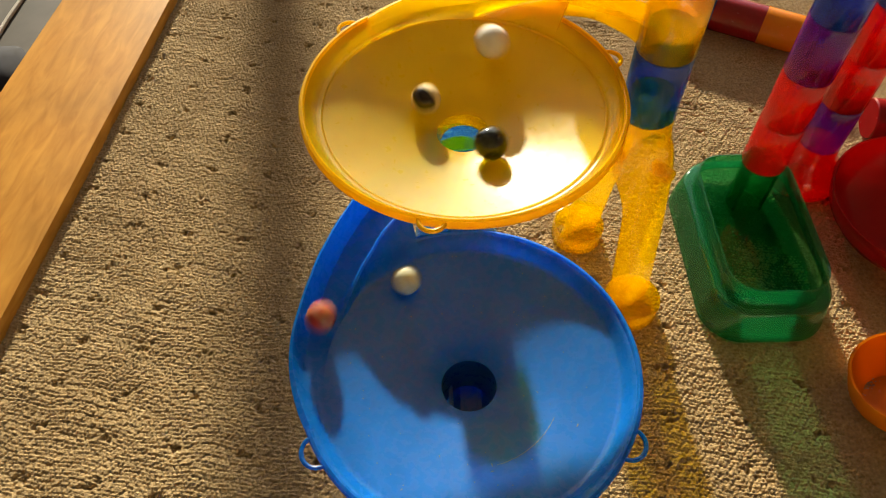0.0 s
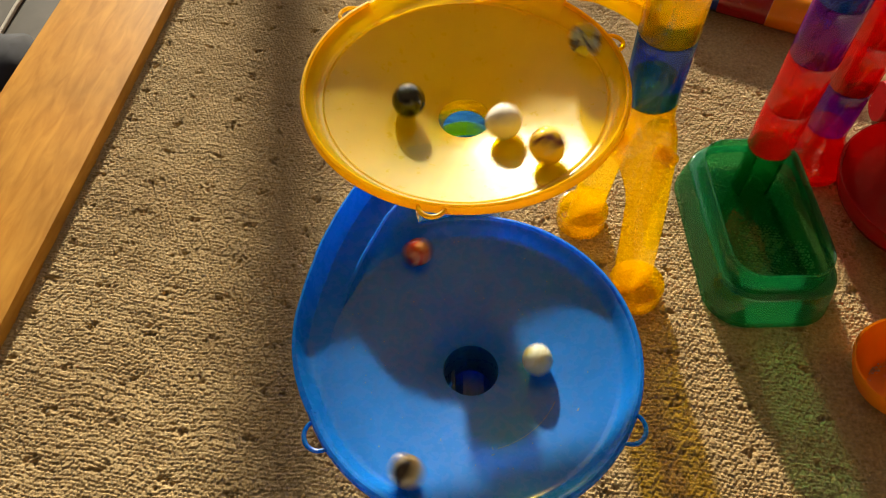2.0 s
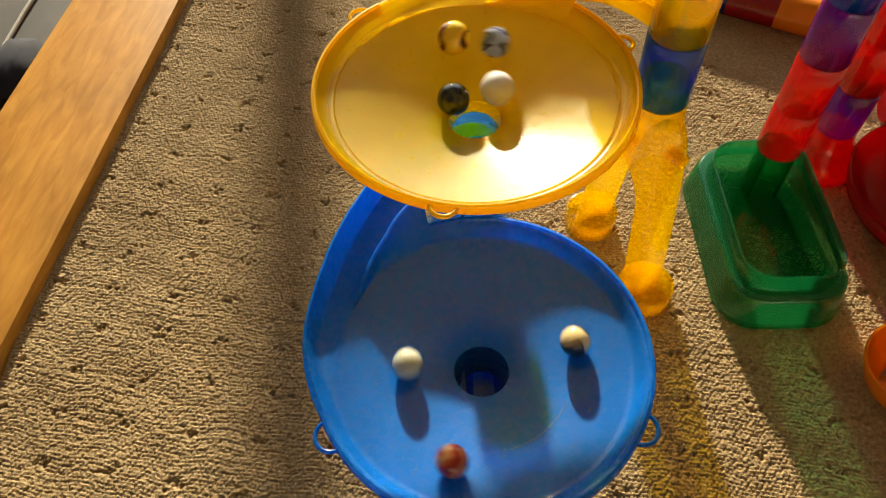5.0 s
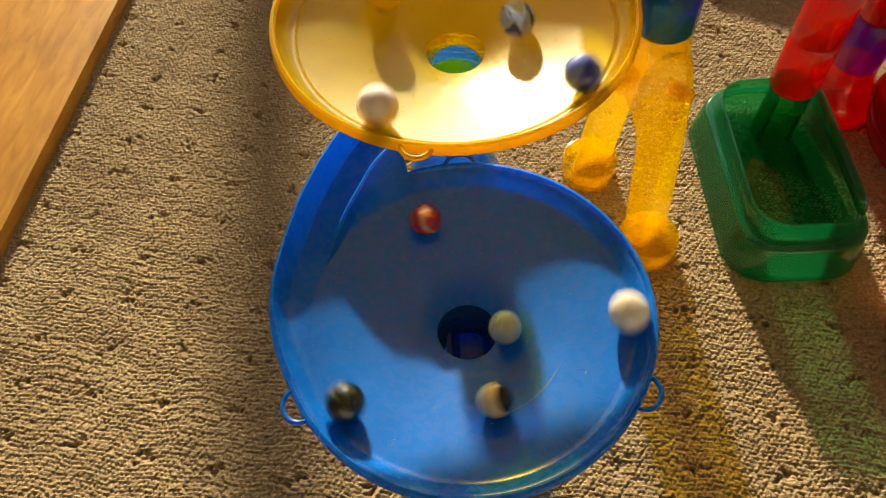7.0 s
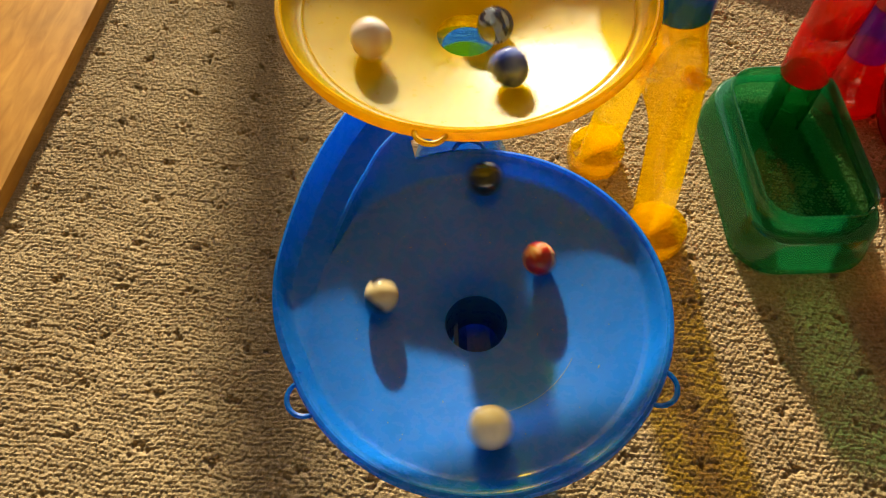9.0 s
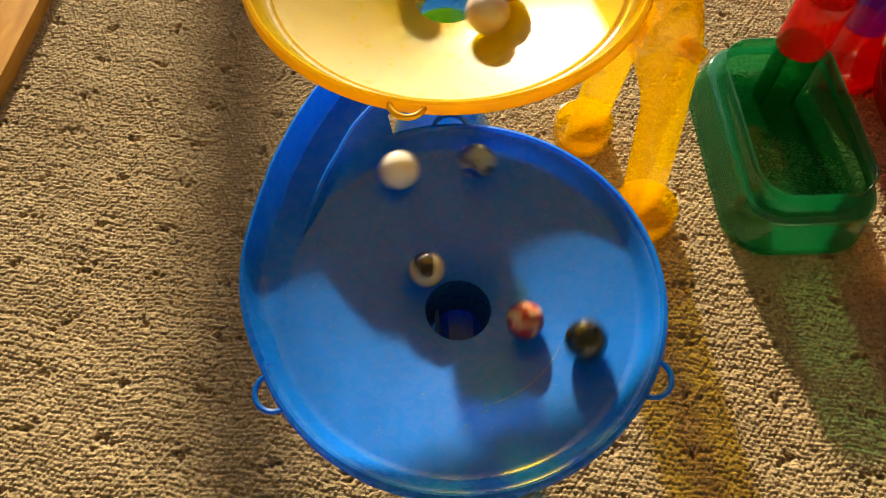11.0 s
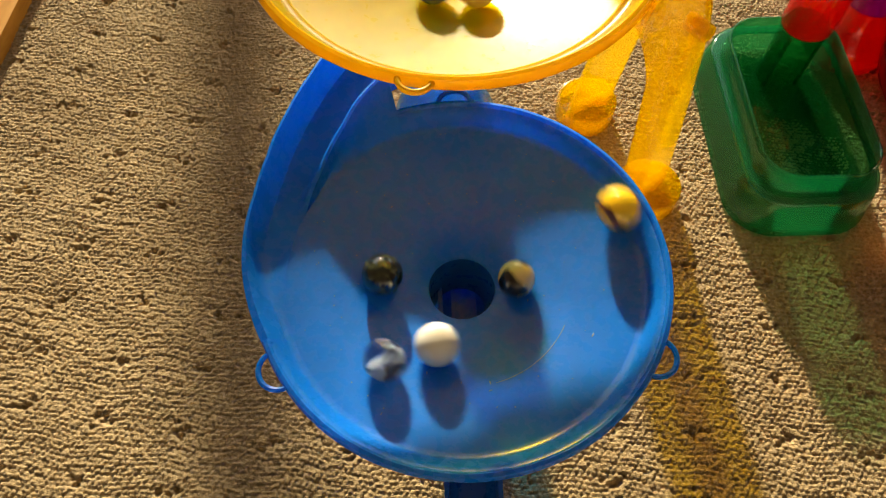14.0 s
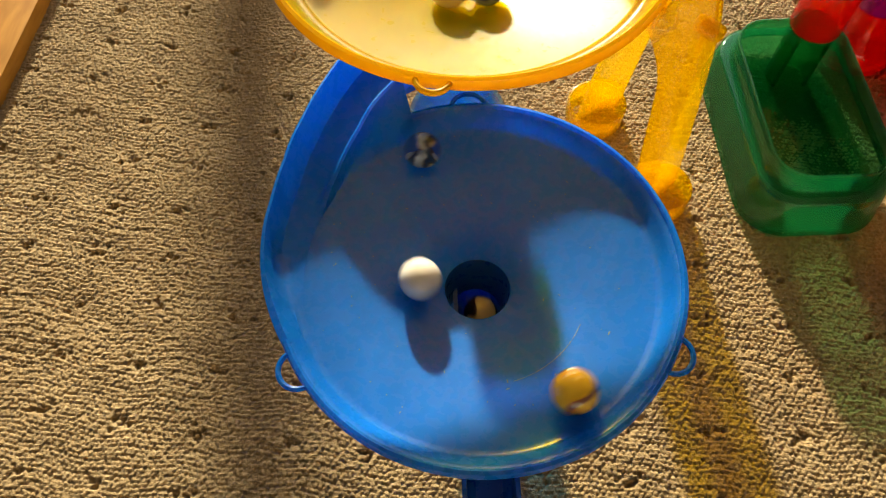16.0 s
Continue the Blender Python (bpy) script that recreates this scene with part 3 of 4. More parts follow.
for side in (-38, 218):
    b = radians(side)
    rib = part("rib", rod([(0.0130 * math.cos(b), 0.0130 * math.sin(b), z) for z in (0.003, 0.015, 0.030, 0.044)], 0.0013, 8), GREEN_CLEAR, catch_box)
    rib.location = socket.location
part("gate_mark", lathe([(0.0, 0.0), (0.0022, 0.0), (0.0026, 0.0006), (0.0020, 0.0012), (0.0, 0.0012)], 20), GREEN_CLEAR, catch_box).location = (0.000, 0.018, 0.0030)

# ---- pieces lying about ----
red_bowl = thing("red_bowl", "see-through red plastic bowl lying on the carpet", "marble bowl", "marble run", pose(0.338, 0.160, 0.0))
part("shell", lathe([(0.0, 0.002), (0.030, 0.002), (0.050, 0.008), (0.060, 0.020), (0.064, 0.034), (0.0655, 0.0345), (0.066, 0.033), (0.062, 0.019), (0.052, 0.006), (0.031, 0.0), (0.0, 0.0)], 64), RED_CLOUDY, red_bowl)
cup = thing("orange_cup", "opaque orange plastic cup piece on the carpet", "marble cup", "marble run", pose(0.275, 0.022, 0.0150, -6, -10, 0))
part("shell", lathe([(0.0, -0.012), (0.020, -0.012), (0.029, 0.000), (0.0325, 0.018), (0.034, 0.0185), (0.0345, 0.017), (0.031, -0.001), (0.021, -0.0145), (0.0, -0.0145)], 56), ORANGE, cup)
for cname, mat, x, y, turn, ln in (("dark blue", BLUE_OPAQUE, 0.2295, 0.4175, 62, 0.043), ("red", RED, 0.268, 0.397, 62, 0.044), ("orange", ORANGE, 0.307, 0.376, 62, 0.044), ("red", RED, 0.360, 0.260, -8, 0.040)):
    lying = thing("loose_tube", "%s plastic marble tube lying on the carpet" % cname, "marble tube", "loose tubes", pose(x, y, 0.0172, 0, 90, turn - 90 if turn > 0 else turn))
    r = 0.0168
    if turn < 0:
        prof = [(0.0, -ln / 2), (r - 0.001, -ln / 2), (r, -ln / 2 + 0.001), (r, ln / 2), (r - 0.0016, ln / 2), (r - 0.0016, -ln / 2 + 0.002), (0.0, -ln / 2 + 0.002)]
    else:
        prof = [(r - 0.0016, -ln / 2), (r, -ln / 2), (r, ln / 2), (r - 0.0016, ln / 2)]
    part("sleeve", lathe(prof, 44), mat, lying)

# ---- plank, cord and dark bag beyond it ----
plank = tagged(part("plank", box(-0.052, 0.054, -0.75, 0.75, -0.05, 0.011, 0.0025), WOOD), "orange-brown varnished wooden plank along the carpet edge", "plank")
plank.matrix_basis = pose(-0.345, 0.30, 0, 0, 0, -7)
tagged(part("cord", rod([(-0.492 + 0.0042 * k + 0.002 * math.sin(k), 0.34 + 0.042 * k, -0.0478 + 0.0004 * math.sin(k * 2)) for k in range(12)], 0.0024, 8), CORD), "thin pale woven cord on the lower floor", "cord")
tagged(part("dark_bag", loft([[((0.030 + 0.004 * math.sin(k * 1.7 + q)) * w * math.cos(q * 0.3927), (0.048 + 0.006 * math.cos(k + q * 2)) * w * math.sin(q * 0.3927), 0.007 * k) for q in range(16)] for k, w in enumerate((0.9, 1.0, 0.95, 0.7, 0.3))]), DARK_CLOTH), "dark navy cloth bundle on the lower floor", "bag").matrix_basis = pose(-0.446, 0.405, -0.05, 0, 0, 12)


# ---- marbles ----
def marble(name, label, material, radius):
    bm = bmesh.new()
    bmesh.ops.create_icosphere(bm, subdivisions=4, radius=radius)
    return tagged(part(name, bm, material), label, "marble", "glass marbles")


CREAM = (0.74, 0.60, 0.30)
M_WHITE = marble_glass("white_marble_glass", ((0.0, (0.82, 0.79, 0.70)), (0.55, (0.80, 0.77, 0.68)), (1.0, (0.79, 0.73, 0.60))), 40.0)
M_BLACK = marble_glass("black_marble_glass", ((0.0, (0.004, 0.005, 0.003)), (0.7, (0.012, 0.014, 0.006)), (1.0, (0.05, 0.055, 0.02))), 60.0)
M_TIGER = marble_glass("tiger_marble_glass", ((0.0, CREAM), (0.62, (0.72, 0.58, 0.30)), (0.70, (0.03, 0.015, 0.008)), (1.0, (0.02, 0.012, 0.008))), 20.0, twist=5.0)
M_RED = marble_glass("red_marble_glass", ((0.0, (0.30, 0.008, 0.008)), (0.5, (0.40, 0.012, 0.01)), (0.76, (0.66, 0.14, 0.02)), (1.0, (0.80, 0.55, 0.30))), 42.0, clear=0.12, tint=(0.9, 0.03, 0.03))
M_PALE = marble_glass("pale_green_marble_glass", ((0.0, (0.50, 0.55, 0.45)), (0.5, (0.66, 0.68, 0.58)), (0.8, (0.50, 0.48, 0.18)), (1.0, (0.78, 0.78, 0.70))), 46.0, clear=0.08)
M_YELLOW = marble_glass("yellow_marble_glass", ((0.0, (0.86, 0.56, 0.01)), (0.88, (0.84, 0.50, 0.01)), (0.95, (0.20, 0.05, 0.01)), (1.0, (0.12, 0.03, 0.01))), 26.0, twist=4.0)
M_VANE = marble_glass("swirl_vane_glass", ((0.0, (0.80, 0.80, 0.78)), (0.55, (0.84, 0.83, 0.80)), (0.72, (0.16, 0.06, 0.03)), (1.0, (0.05, 0.08, 0.2))), 60.0)
M_SWIRL, swirl_tree, swirl_bsdf, swirl_out = nodes_of("clear_marble_glass")
swirl_bsdf.inputs["Base Color"].default_value = (0.50, 0.64, 0.82, 1)
swirl_bsdf.inputs["Transmission Weight"].default_value, swirl_bsdf.inputs["Roughness"].default_value, swirl_bsdf.inputs["IOR"].default_value = 1.0, 0.015, 1.5
M_NAVY = marble_glass("navy_marble_glass", ((0.0, (0.02, 0.035, 0.20)), (0.6, (0.05, 0.08, 0.34)), (1.0, (0.20, 0.26, 0.55))), 30.0)
M_PINK = marble_glass("pink_marble_glass", ((0.0, (0.70, 0.52, 0.40)), (0.6, (0.76, 0.62, 0.50)), (1.0, (0.80, 0.72, 0.62))), 30.0)
M_GREEN = marble_glass("green_marble_glass", ((0.0, (0.10, 0.26, 0.14)), (0.6, (0.28, 0.45, 0.28)), (1.0, (0.55, 0.65, 0.45))), 34.0)
RADII = dict(W=0.0092, K=0.0088, T=0.008, R=0.008, G=0.008, Y=0.0092, S=0.0083, D=0.0085, P=0.0088, N=0.0085)
MARBLES = dict(
    W=marble("marble", "large milky white glass marble rolling in the bowls", M_WHITE, RADII["W"]),
    K=marble("marble", "glossy black glass marble rolling in the bowls", M_BLACK, RADII["K"]),
    T=marble("marble", "cream glass marble with dark brown stripes", M_TIGER, RADII["T"]),
    R=marble("marble", "red glass marble with orange and cream swirls", M_RED, RADII["R"]),
    G=marble("marble", "pale greenish white swirled glass marble", M_PALE, RADII["G"]),
    Y=marble("marble", "bright yellow glass marble with a brown band", M_YELLOW, RADII["Y"]),
    S=marble("marble", "clear bluish glass marble with a white swirl", M_SWIRL, RADII["S"]),
    D=marble("marble", "dark blue glass marble in the yellow bowl", M_NAVY, RADII["D"]),
    P=marble("marble", "pinkish cream glass marble in the yellow bowl", M_PINK, RADII["P"]),
    N=marble("marble", "mottled green glass marble in the yellow bowl", M_GREEN, RADII["N"]),
)
rings = []
for k in range(15):
    z = 0.0066 * (k / 7 - 1)
    w = 0.0058 * math.sqrt(max(0.0, 1 - (z / 0.0070) ** 2)) + 0.0003
    b = 0.26 * k
    c, d = Vector((math.cos(b), math.sin(b), 0)), Vector((-math.sin(b), math.cos(b), 0))
    rings.append([c * w * u + d * (0.0009 * v + 0.0012 * math.sin(3 * u + 0.4 * k)) + Vector((0, 0, z)) for u, v in ((-1, 0.2), (-0.5, 1), (0, 1.3), (0.5, 1), (1, 0.2), (0.5, -1), (0, -1.3), (-0.5, -1))])
part("swirl", loft(rings), M_VANE, MARBLES["S"], "twisted white and brown vane in the glass")
BOWLS = dict(B=(0.0, 0.0, 0.111, 1.0, -0.0235, -0.0085), Y=(0.0, 0.111, 0.190, 0.965, -0.0275, -0.0088))


def rest_height(bowl_key, r, radius, angle):
    """Height of a marble's centre where it rolls in a bowl or down its ramp."""
    x0, y0, zr, s, zh, zc = BOWLS[bowl_key]
    z = np.interp(r, [HOLE * s, CONE * s, 0.079 * s, 0.12 * s], [zr + zh, zr + zc, zr + zc + 0.0035, zr + zc + 0.012])
    return float(z) + radius * 1.02 - (0.004 if r < 0.011 else 0.0)


def glide(ts, vs, t):
    """Smooth value at t through the points (ts, vs)."""
    k = min(max(int(np.searchsorted(ts, t)) - 1, 0), len(ts) - 2)
    h = ts[k + 1] - ts[k]

    def slope(i):
        if i == 0 or i == len(ts) - 1:
            j = min(i, len(ts) - 2)
            return (vs[j + 1] - vs[j]) / (ts[j + 1] - ts[j])
        a, b = (vs[i] - vs[i - 1]) / (ts[i] - ts[i - 1]), (vs[i + 1] - vs[i]) / (ts[i + 1] - ts[i])
        wa, wb = ts[i + 1] - ts[i], ts[i] - ts[i - 1]
        return (a * wa + b * wb) / (wa + wb)

    u = (t - ts[k]) / h
    return ((1 + 2 * u) * (1 - u) ** 2 * vs[k] + u * (1 - u) ** 2 * h * slope(k) + u * u * (3 - 2 * u) * vs[k + 1] + u * u * (u - 1) * h * slope(k + 1))


def rolling(radius, stages):
    """Rows for walk() from stages: ("at", [(t, x, y, z)...]) straight moves, or ("B" / "Y", [(t, degrees, mm)...]) rounds in a bowl."""
    where = []
    for n in range(481):
        t = n / 30
        p = None
        for kind, rows in stages:
            if rows[0][0] - 1e-6 <= t <= rows[-1][0] + 1e-6:
                ts = [q[0] for q in rows]
                if kind == "at":
                    p = Vector([float(np.interp(t, ts, [q[c] for q in rows])) for c in (1, 2, 3)])
                else:
                    a, r = radians(glide(ts, [q[1] for q in rows], t)), float(np.interp(t, ts, [q[2] for q in rows])) / 1000
                    p = Vector((BOWLS[kind][0] + r * math.cos(a), BOWLS[kind][1] + r * math.sin(a), rest_height(kind, r, radius, a)))
        if p is None:
            before = [q for q in stages if q[1][-1][0] < t]
            after = [q for q in stages if q[1][0][0] > t]
            ends = []
            for kind, q in ((before[-1][0], before[-1][1][-1]) if before else (None, None), (after[0][0], after[0][1][0]) if after else (None, None)):
                if kind is None:
                    ends.append(None)
                elif kind == "at":
                    ends.append((q[0], Vector(q[1:])))
                else:
                    r = q[2] / 1000
                    ends.append((q[0], Vector((BOWLS[kind][0] + r * math.cos(radians(q[1])), BOWLS[kind][1] + r * math.sin(radians(q[1])), rest_height(kind, r, radius, radians(q[1]))))))
            if ends[0] and ends[1]:
                u = (t - ends[0][0]) / (ends[1][0] - ends[0][0])
                p = ends[0][1].lerp(ends[1][1], u)
            else:
                p = (ends[0] or ends[1])[1]
        where.append((t, p))
    rows, turn = [], Euler((0.7, 0.4, 1.1)).to_quaternion()
    for n, (t, p) in enumerate(where):
        if n:
            step = p - where[n - 1][1]
            axis = Vector((-step.y, step.x, 0))
            if axis.length > 1e-6:
                angle = min(0.45 * axis.length / radius, 1.3)
                turn = Matrix.Rotation(angle, 4, axis.normalized()).to_quaternion() @ turn
        rows.append((t, Matrix.Translation(p) @ turn.to_matrix().to_4x4()))
    return rows


def motions():
    walk(MARBLES["W"], rolling(RADII["W"], [
        ("Y", [(0, 70, 51), (0.1, 99, 63), (0.2, 118, 69), (0.3, 137, 67), (0.4, 155, 57), (0.5, 183, 40), (0.6, 226, 32), (0.7, 286, 29), (0.8, 345, 34), (0.9, 389, 33), (1, 442, 29), (1.2, 536, 26), (1.5, 753, 30), (1.7, 824, 33), (2, 1040, 25), (2.2, 1158, 25), (2.5, 1326, 12), (2.7, 1479, 28), (3, 1662, 15), (3.2, 1806, 19), (3.5, 1973, 17), (3.7, 2157, 19), (5.8, 3877, 16), (5.92, 3957, 9)]),
        ("at", [(5.97, 0, 0.111, 0.155), (6.09, -0.001, 0.112, 0.13), (6.17, -0.004, 0.113, 0.118)]),
        ("B", [(6.3, 119, 102), (6.5, 171, 79), (6.7, 246, 70), (7, 356, 73), (7.2, 432, 69), (7.5, 541, 66), (7.7, 597, 72), (8, 690, 64), (8.2, 747, 70), (8.5, 841, 66), (8.7, 897, 63), (9, 993, 56), (9.2, 1046, 64), (11.3, 1632, 66), (11.5, 1684, 59), (11.7, 1745, 58), (12, 1822, 71), (12.2, 1871, 65), (12.5, 1951, 56), (12.7, 1998, 54), (13, 2097, 34), (13.2, 2179, 43), (13.5, 2240, 46), (13.7, 2310, 30), (14, 2409, 33), (14.2, 2514, 19), (14.5, 2603, 50), (14.7, 2632, 42), (15, 2772, 22), (15.2, 2835, 33), (15.5, 2945, 39), (15.7, 2991, 47), (15.9, 3028, 38), (16, 3060, 25)]),
    ]))
    walk(MARBLES["K"], rolling(RADII["K"], [
        ("Y", [(0, 303, 24), (0.1, 366, 28), (0.2, 420, 34), (0.3, 461, 38), (0.4, 496, 33), (0.5, 543, 21), (0.6, 655, 21), (0.7, 697, 36), (0.8, 737, 38), (0.9, 785, 41), (1, 822, 49), (1.2, 872, 45), (1.5, 1064, 33), (1.7, 1131, 46), (2, 1260, 29), (2.2, 1378, 27), (2.5, 1534, 41), (2.7, 1593, 31), (3, 1805, 35), (3.2, 1898, 28), (3.5, 2067, 20), (3.7, 2198, 33), (4.4, 2648, 24), (4.95, 2998, 15), (5.1, 3098, 8)]),
        ("at", [(5.15, 0, 0.111, 0.155), (5.27, -0.001, 0.112, 0.13), (5.35, -0.004, 0.113, 0.118)]),
        ("at", [(5.5, -0.02, 0.113, 0.118)]),
        ("B", [(5.8, 145, 85), (6, 214, 73), (6.2, 293, 70), (6.3, 330, 69), (6.5, 399, 72), (6.7, 474, 67), (7, 578, 68), (7.2, 633, 65), (7.5, 729, 73), (7.7, 786, 67), (8, 874, 64), (8.2, 935, 56), (8.5, 1030, 60), (8.7, 1081, 65), (9, 1164, 68), (9.2, 1217, 62), (11.3, 2224, 55), (11.5, 2259, 69), (11.7, 2292, 54), (12, 2370, 22), (12.2, 2498, 32), (12.5, 2569, 38), (12.7, 2629, 46), (13, 2686, 40), (13.2, 2781, 12), (13.5, 2899, 43), (13.7, 2945, 35), (14, 3058, 34), (14.2, 3103, 22), (14.5, 3277, 36), (14.7, 3309, 42), (15, 3429, 18), (15.2, 3510, 21), (15.4, 3610, 10)]),
        ("at", [(15.46, 0.001, 0.001, 0.088), (15.55, 0.002, 0, 0.066), (15.81, 0.002, -0.06, 0.058), (16.26, 0.002, -0.2, 0.036), (16.76, 0.002, -0.43, 0.009)]),
    ]))
    walk(MARBLES["T"], rolling(RADII["T"], [
        ("Y", [(0, 144, 24), (0.1, 214, 11), (0.2, 339, 19), (0.3, 383, 24), (0.4, 433, 21), (0.5, 501, 14), (0.57, 551, 8)]),
        ("at", [(0.6, 0, 0.111, 0.155), (0.72, -0.001, 0.112, 0.13), (0.8, -0.004, 0.113, 0.118)]),
        ("B", [(0.9, 138, 91), (1, 179, 79), (1.2, 271, 66), (1.5, 400, 71), (1.7, 489, 69), (2, 602, 68), (2.2, 675, 68), (2.5, 770, 67), (2.7, 837, 65), (3, 933, 55), (3.2, 997, 61), (3.5, 1072, 62), (3.7, 1128, 62), (5.8, 1733, 41), (6, 1828, 40), (6.2, 1876, 64), (6.5, 1924, 50), (6.7, 2001, 33), (7, 2085, 42), (7.2, 2168, 30), (7.5, 2255, 62), (7.7, 2279, 60), (8, 2383, 19), (8.2, 2474, 42), (8.5, 2563, 34), (8.7, 2635, 43), (9, 2689, 44), (9.2, 2775, 11), (11.3, 3549, 22), (11.5, 3693, 22), (11.7, 3743, 35), (12, 3898, 21), (12.2, 3976, 29), (12.5, 4079, 33), (12.7, 4128, 29), (13, 4300, 21), (13.2, 4363, 33), (13.5, 4447, 31), (13.7, 4514, 21), (14, 4678, 23), (14.2, 4745, 33), (14.5, 4835, 23), (14.7, 4942, 14), (15, 5083, 26), (15.2, 5144, 29), (15.5, 5244, 24), (15.7, 5293, 17), (15.85, 5373, 8)]),
        ("at", [(15.9, 0.001, 0.001, 0.088), (15.99, 0.002, 0, 0.066), (16.25, 0.002, -0.06, 0.058), (16.7, 0.002, -0.2, 0.036), (17.2, 0.002, -0.46, 0.009)]),
    ]))
    walk(MARBLES["R"], rolling(RADII["R"], [
        ("B", [(0, 160, 81), (0.1, 197, 77), (0.2, 232, 71), (0.3, 270, 64), (0.4, 307, 72), (0.5, 342, 75), (0.6, 376, 73), (0.7, 413, 70), (0.8, 452, 69), (0.9, 489, 70), (1, 524, 68), (1.2, 590, 69), (1.5, 683, 64), (1.7, 742, 73), (2, 834, 68), (2.2, 894, 62), (2.5, 985, 54), (2.7, 1043, 60), (3, 1118, 65), (3.2, 1171, 72), (3.5, 1245, 54), (3.7, 1303, 48), (5.8, 1890, 62), (6, 1928, 47), (6.2, 2010, 30), (6.5, 2114, 38), (6.7, 2193, 38), (7, 2269, 57), (7.2, 2304, 51), (7.5, 2430, 23), (7.7, 2502, 39), (8, 2586, 42), (8.2, 2640, 44), (8.5, 2711, 31), (8.7, 2829, 21), (9, 2920, 40), (9.2, 2976, 36), (11.3, 3739, 29), (11.5, 3861, 13), (11.7, 3950, 23), (12, 4065, 27), (12.2, 4124, 26), (12.5, 4345, 17), (12.7, 4407, 19), (12.8, 4497, 8)]),
        ("at", [(12.85, 0.001, 0.001, 0.088), (12.94, 0.002, 0, 0.066), (13.2, 0.002, -0.06, 0.058), (13.65, 0.002, -0.2, 0.036), (14.15, 0.002, -0.4, 0.009)]),
    ]))
    walk(MARBLES["G"], rolling(RADII["G"], [
        ("B", [(0, 121, 63), (0.1, 147, 59), (0.2, 175, 55), (0.3, 206, 55), (0.4, 234, 52), (0.5, 263, 49), (0.6, 293, 47), (0.7, 326, 45), (0.8, 365, 47), (0.9, 397, 54), (1, 420, 62), (1.2, 455, 64), (1.5, 552, 39), (1.7, 617, 44), (2, 718, 34), (2.2, 792, 52), (2.5, 840, 61), (2.7, 884, 33), (3, 1032, 39), (3.2, 1084, 40), (3.5, 1185, 47), (3.7, 1222, 53), (5.8, 1964, 29), (6, 2056, 12), (6.2, 2170, 29), (6.5, 2252, 31), (6.7, 2313, 20), (7, 2511, 18), (7.2, 2583, 27), (7.5, 2682, 20), (7.7, 2797, 8), (8, 2964, 27), (8.2, 3017, 22), (8.5, 3262, 11), (8.62, 3332, 6)]),
        ("at", [(8.68, 0.001, 0.001, 0.088), (8.77, 0.002, 0, 0.066), (9.03, 0.002, -0.06, 0.058), (9.48, 0.002, -0.2, 0.036), (9.98, 0.002, -0.49, 0.009)]),
    ]))
    walk(MARBLES["Y"], rolling(RADII["Y"], [
        ("at", [(0, 0.104, 0.132, 0.258), (0, 0.104, 0.132, 0.258), (0.2, 0.104, 0.132, 0.222), (0.3, 0.058, 0.178, 0.213), (0.42, -0.02, 0.2, 0.2)]),
        ("Y", [(0.5, 148, 74), (0.6, 186, 69), (0.7, 228, 67), (0.8, 265, 63), (0.9, 303, 68), (1, 335, 72), (1.2, 406, 71), (1.5, 516, 72), (1.7, 576, 59), (2, 671, 57), (2.2, 752, 54), (2.5, 849, 59), (2.7, 916, 50), (3, 1034, 42), (3.2, 1131, 49), (3.5, 1205, 65), (3.7, 1251, 40), (5.8, 1791, 47), (6, 1869, 44), (6.2, 1941, 43), (6.5, 2081, 21), (6.7, 2195, 42), (6.95, 2283, 46), (7.2, 2394, 19), (8, 2814, 17), (8.7, 3166, 25), (9.5, 3586, 22), (10.5, 4066, 24), (11.7, 4666, 20), (12.7, 5266, 16), (12.85, 5386, 8)]),
        ("at", [(12.9, 0, 0.111, 0.155), (13.02, -0.001, 0.112, 0.13), (13.1, -0.004, 0.113, 0.118)]),
        ("B", [(13.3, 123, 98), (13.5, 186, 77), (13.7, 265, 71), (14, 380, 72), (14.2, 459, 69), (14.5, 568, 68), (14.7, 627, 65), (15, 719, 72), (15.2, 780, 67), (15.5, 870, 67), (15.7, 929, 55), (15.9, 996, 59), (16, 1021, 64)]),
    ]))
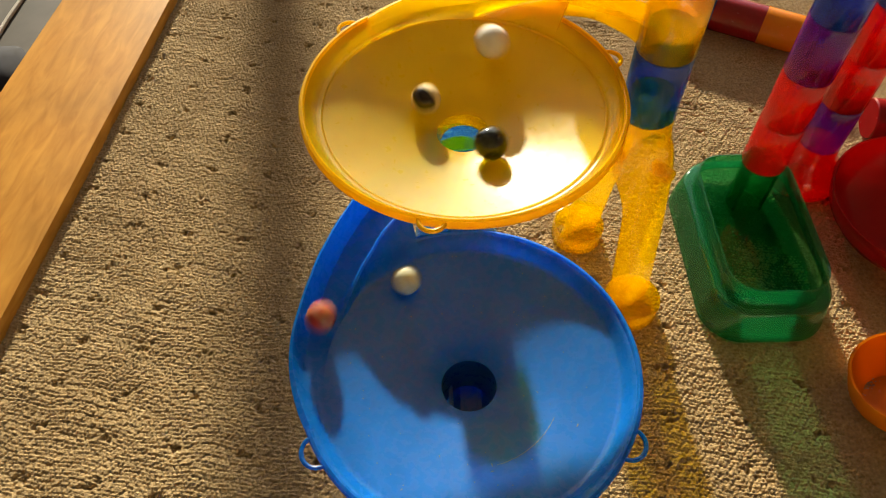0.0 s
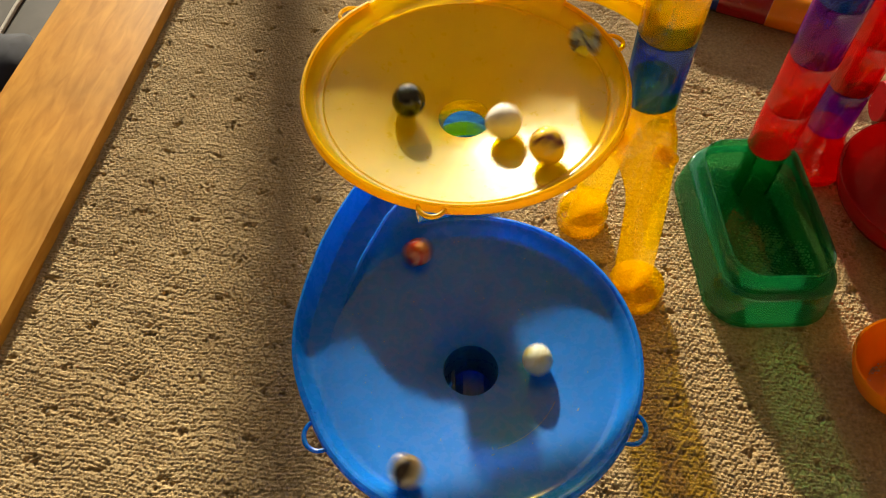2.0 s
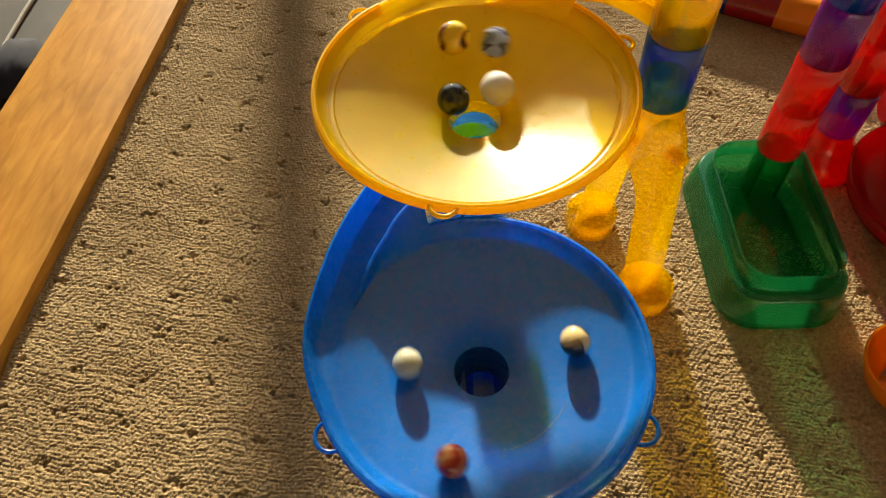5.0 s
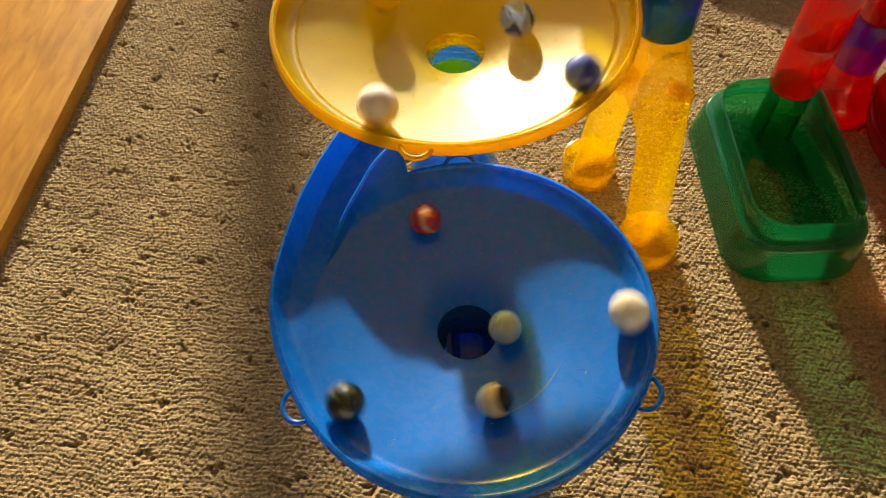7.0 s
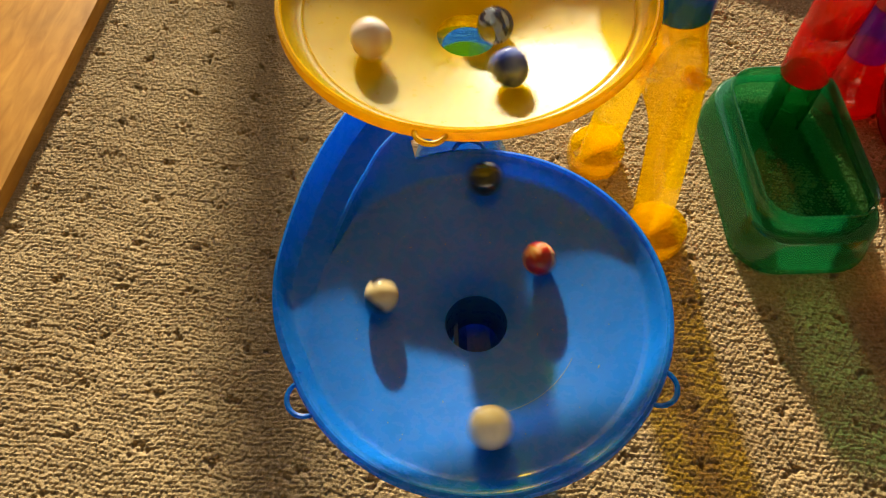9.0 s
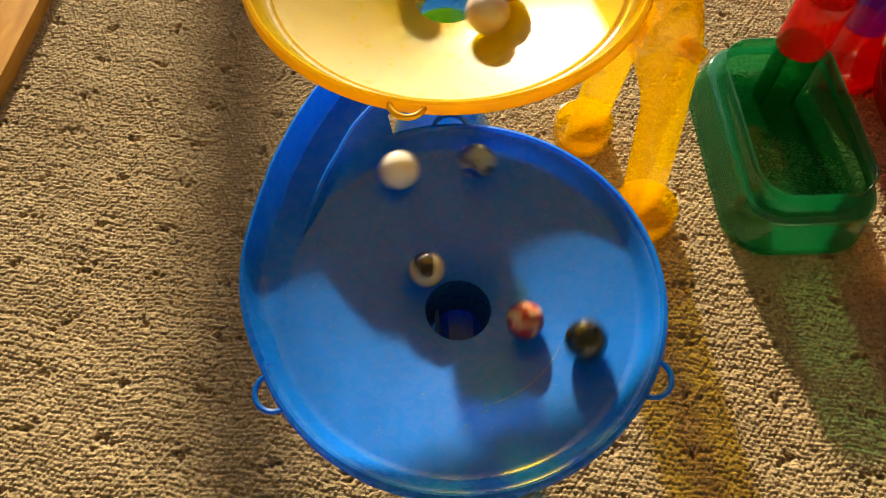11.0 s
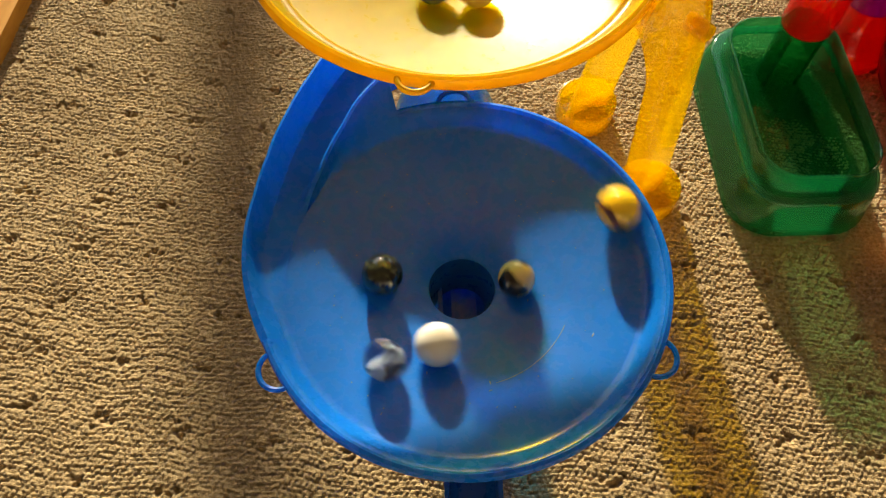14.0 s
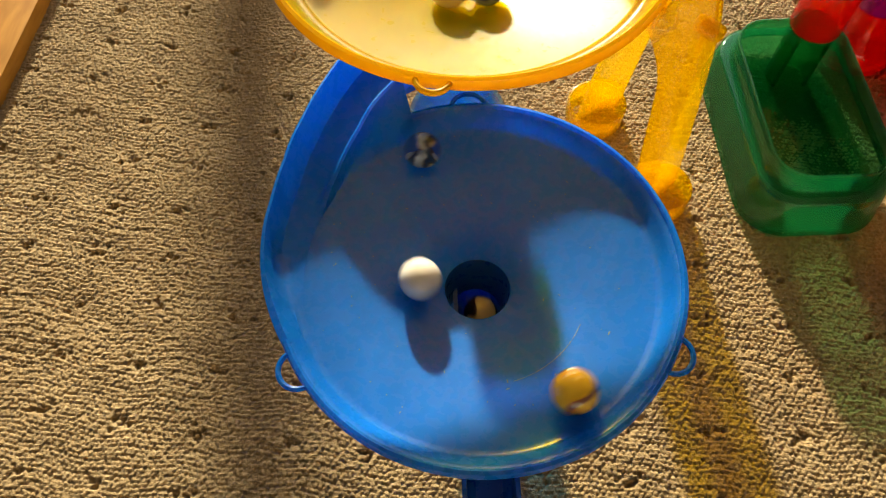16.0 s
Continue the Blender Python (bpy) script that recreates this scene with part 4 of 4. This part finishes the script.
    walk(MARBLES["S"], rolling(RADII["S"], [
        ("at", [(0, 0.104, 0.132, 0.2765), (0.9, 0.104, 0.132, 0.2765), (1.1, 0.104, 0.132, 0.222), (1.2, 0.058, 0.178, 0.213), (1.32, -0.02, 0.2, 0.2)]),
        ("Y", [(1.5, 202, 69), (1.7, 283, 65), (2, 384, 70), (2.2, 463, 64), (2.5, 557, 62), (2.7, 627, 57), (3, 731, 54), (3.2, 804, 65), (3.5, 907, 48), (3.7, 979, 48), (5.8, 1852, 39), (6, 1933, 33), (6.2, 2076, 18), (6.5, 2236, 33), (6.7, 2313, 29), (7, 2532, 30), (7.5, 2831, 18), (8, 3105, 11), (8.5, 3525, 11), (9, 3942, 13), (9.3, 4142, 8)]),
        ("at", [(9.35, 0, 0.111, 0.155), (9.47, -0.001, 0.112, 0.13), (9.55, -0.004, 0.113, 0.118)]),
        ("B", [(9.75, 120, 106), (9.98, 162, 80), (10.3, 245, 68), (10.7, 356, 66), (11, 440, 66), (11.3, 528, 66), (11.5, 585, 52), (11.7, 654, 42), (12, 755, 60), (12.2, 805, 67), (12.5, 890, 58), (12.7, 944, 54), (13, 1040, 43), (13.2, 1110, 59), (13.5, 1175, 63), (13.7, 1228, 55), (14, 1309, 50), (14.2, 1372, 40), (14.5, 1481, 55), (14.7, 1519, 69), (15, 1586, 41), (15.2, 1670, 38), (15.5, 1756, 40), (15.7, 1842, 40), (15.9, 1895, 61), (16, 1910, 65)]),
    ]))
    walk(MARBLES["D"], rolling(RADII["D"], [
        ("at", [(0, 0.104, 0.132, 0.258), (6.1, 0.104, 0.132, 0.258), (6.3, 0.104, 0.132, 0.222), (6.4, 0.058, 0.178, 0.213), (6.52, -0.02, 0.2, 0.2)]),
        ("Y", [(6.7, 201, 67), (7, 319, 69), (8, 632, 57), (8.2, 703, 49), (9, 1012, 43), (10, 1452, 28), (11, 1932, 23), (12, 2432, 21), (13, 2952, 20), (14, 3482, 19), (15, 4032, 18), (16, 4612, 17)]),
    ]))
    walk(MARBLES["P"], rolling(RADII["P"], [
        ("at", [(0, 0.104, 0.132, 0.2765), (6.35, 0.104, 0.132, 0.2765), (6.55, 0.104, 0.132, 0.222), (6.65, 0.058, 0.178, 0.213), (6.77, -0.02, 0.2, 0.2)]),
        ("Y", [(7, 240, 66), (7.2, 317, 67), (8, 580, 60), (8.2, 643, 58), (9, 928, 47), (9.2, 1003, 46), (10.2, 1393, 32), (11.2, 1833, 26), (12.2, 2293, 24), (13.2, 2773, 22), (14.2, 3273, 21), (15.2, 3783, 20), (16, 4203, 19)]),
    ]))
    walk(MARBLES["N"], rolling(RADII["N"], [
        ("at", [(0, 0.104, 0.132, 0.258), (14.35, 0.104, 0.132, 0.258), (14.55, 0.104, 0.132, 0.222), (14.65, 0.058, 0.178, 0.213), (14.77, -0.02, 0.2, 0.2)]),
        ("Y", [(14.9, 150, 76), (15.2, 237, 62), (15.5, 345, 70), (15.8, 455, 72), (16, 522, 70)]),
    ]))


motions()
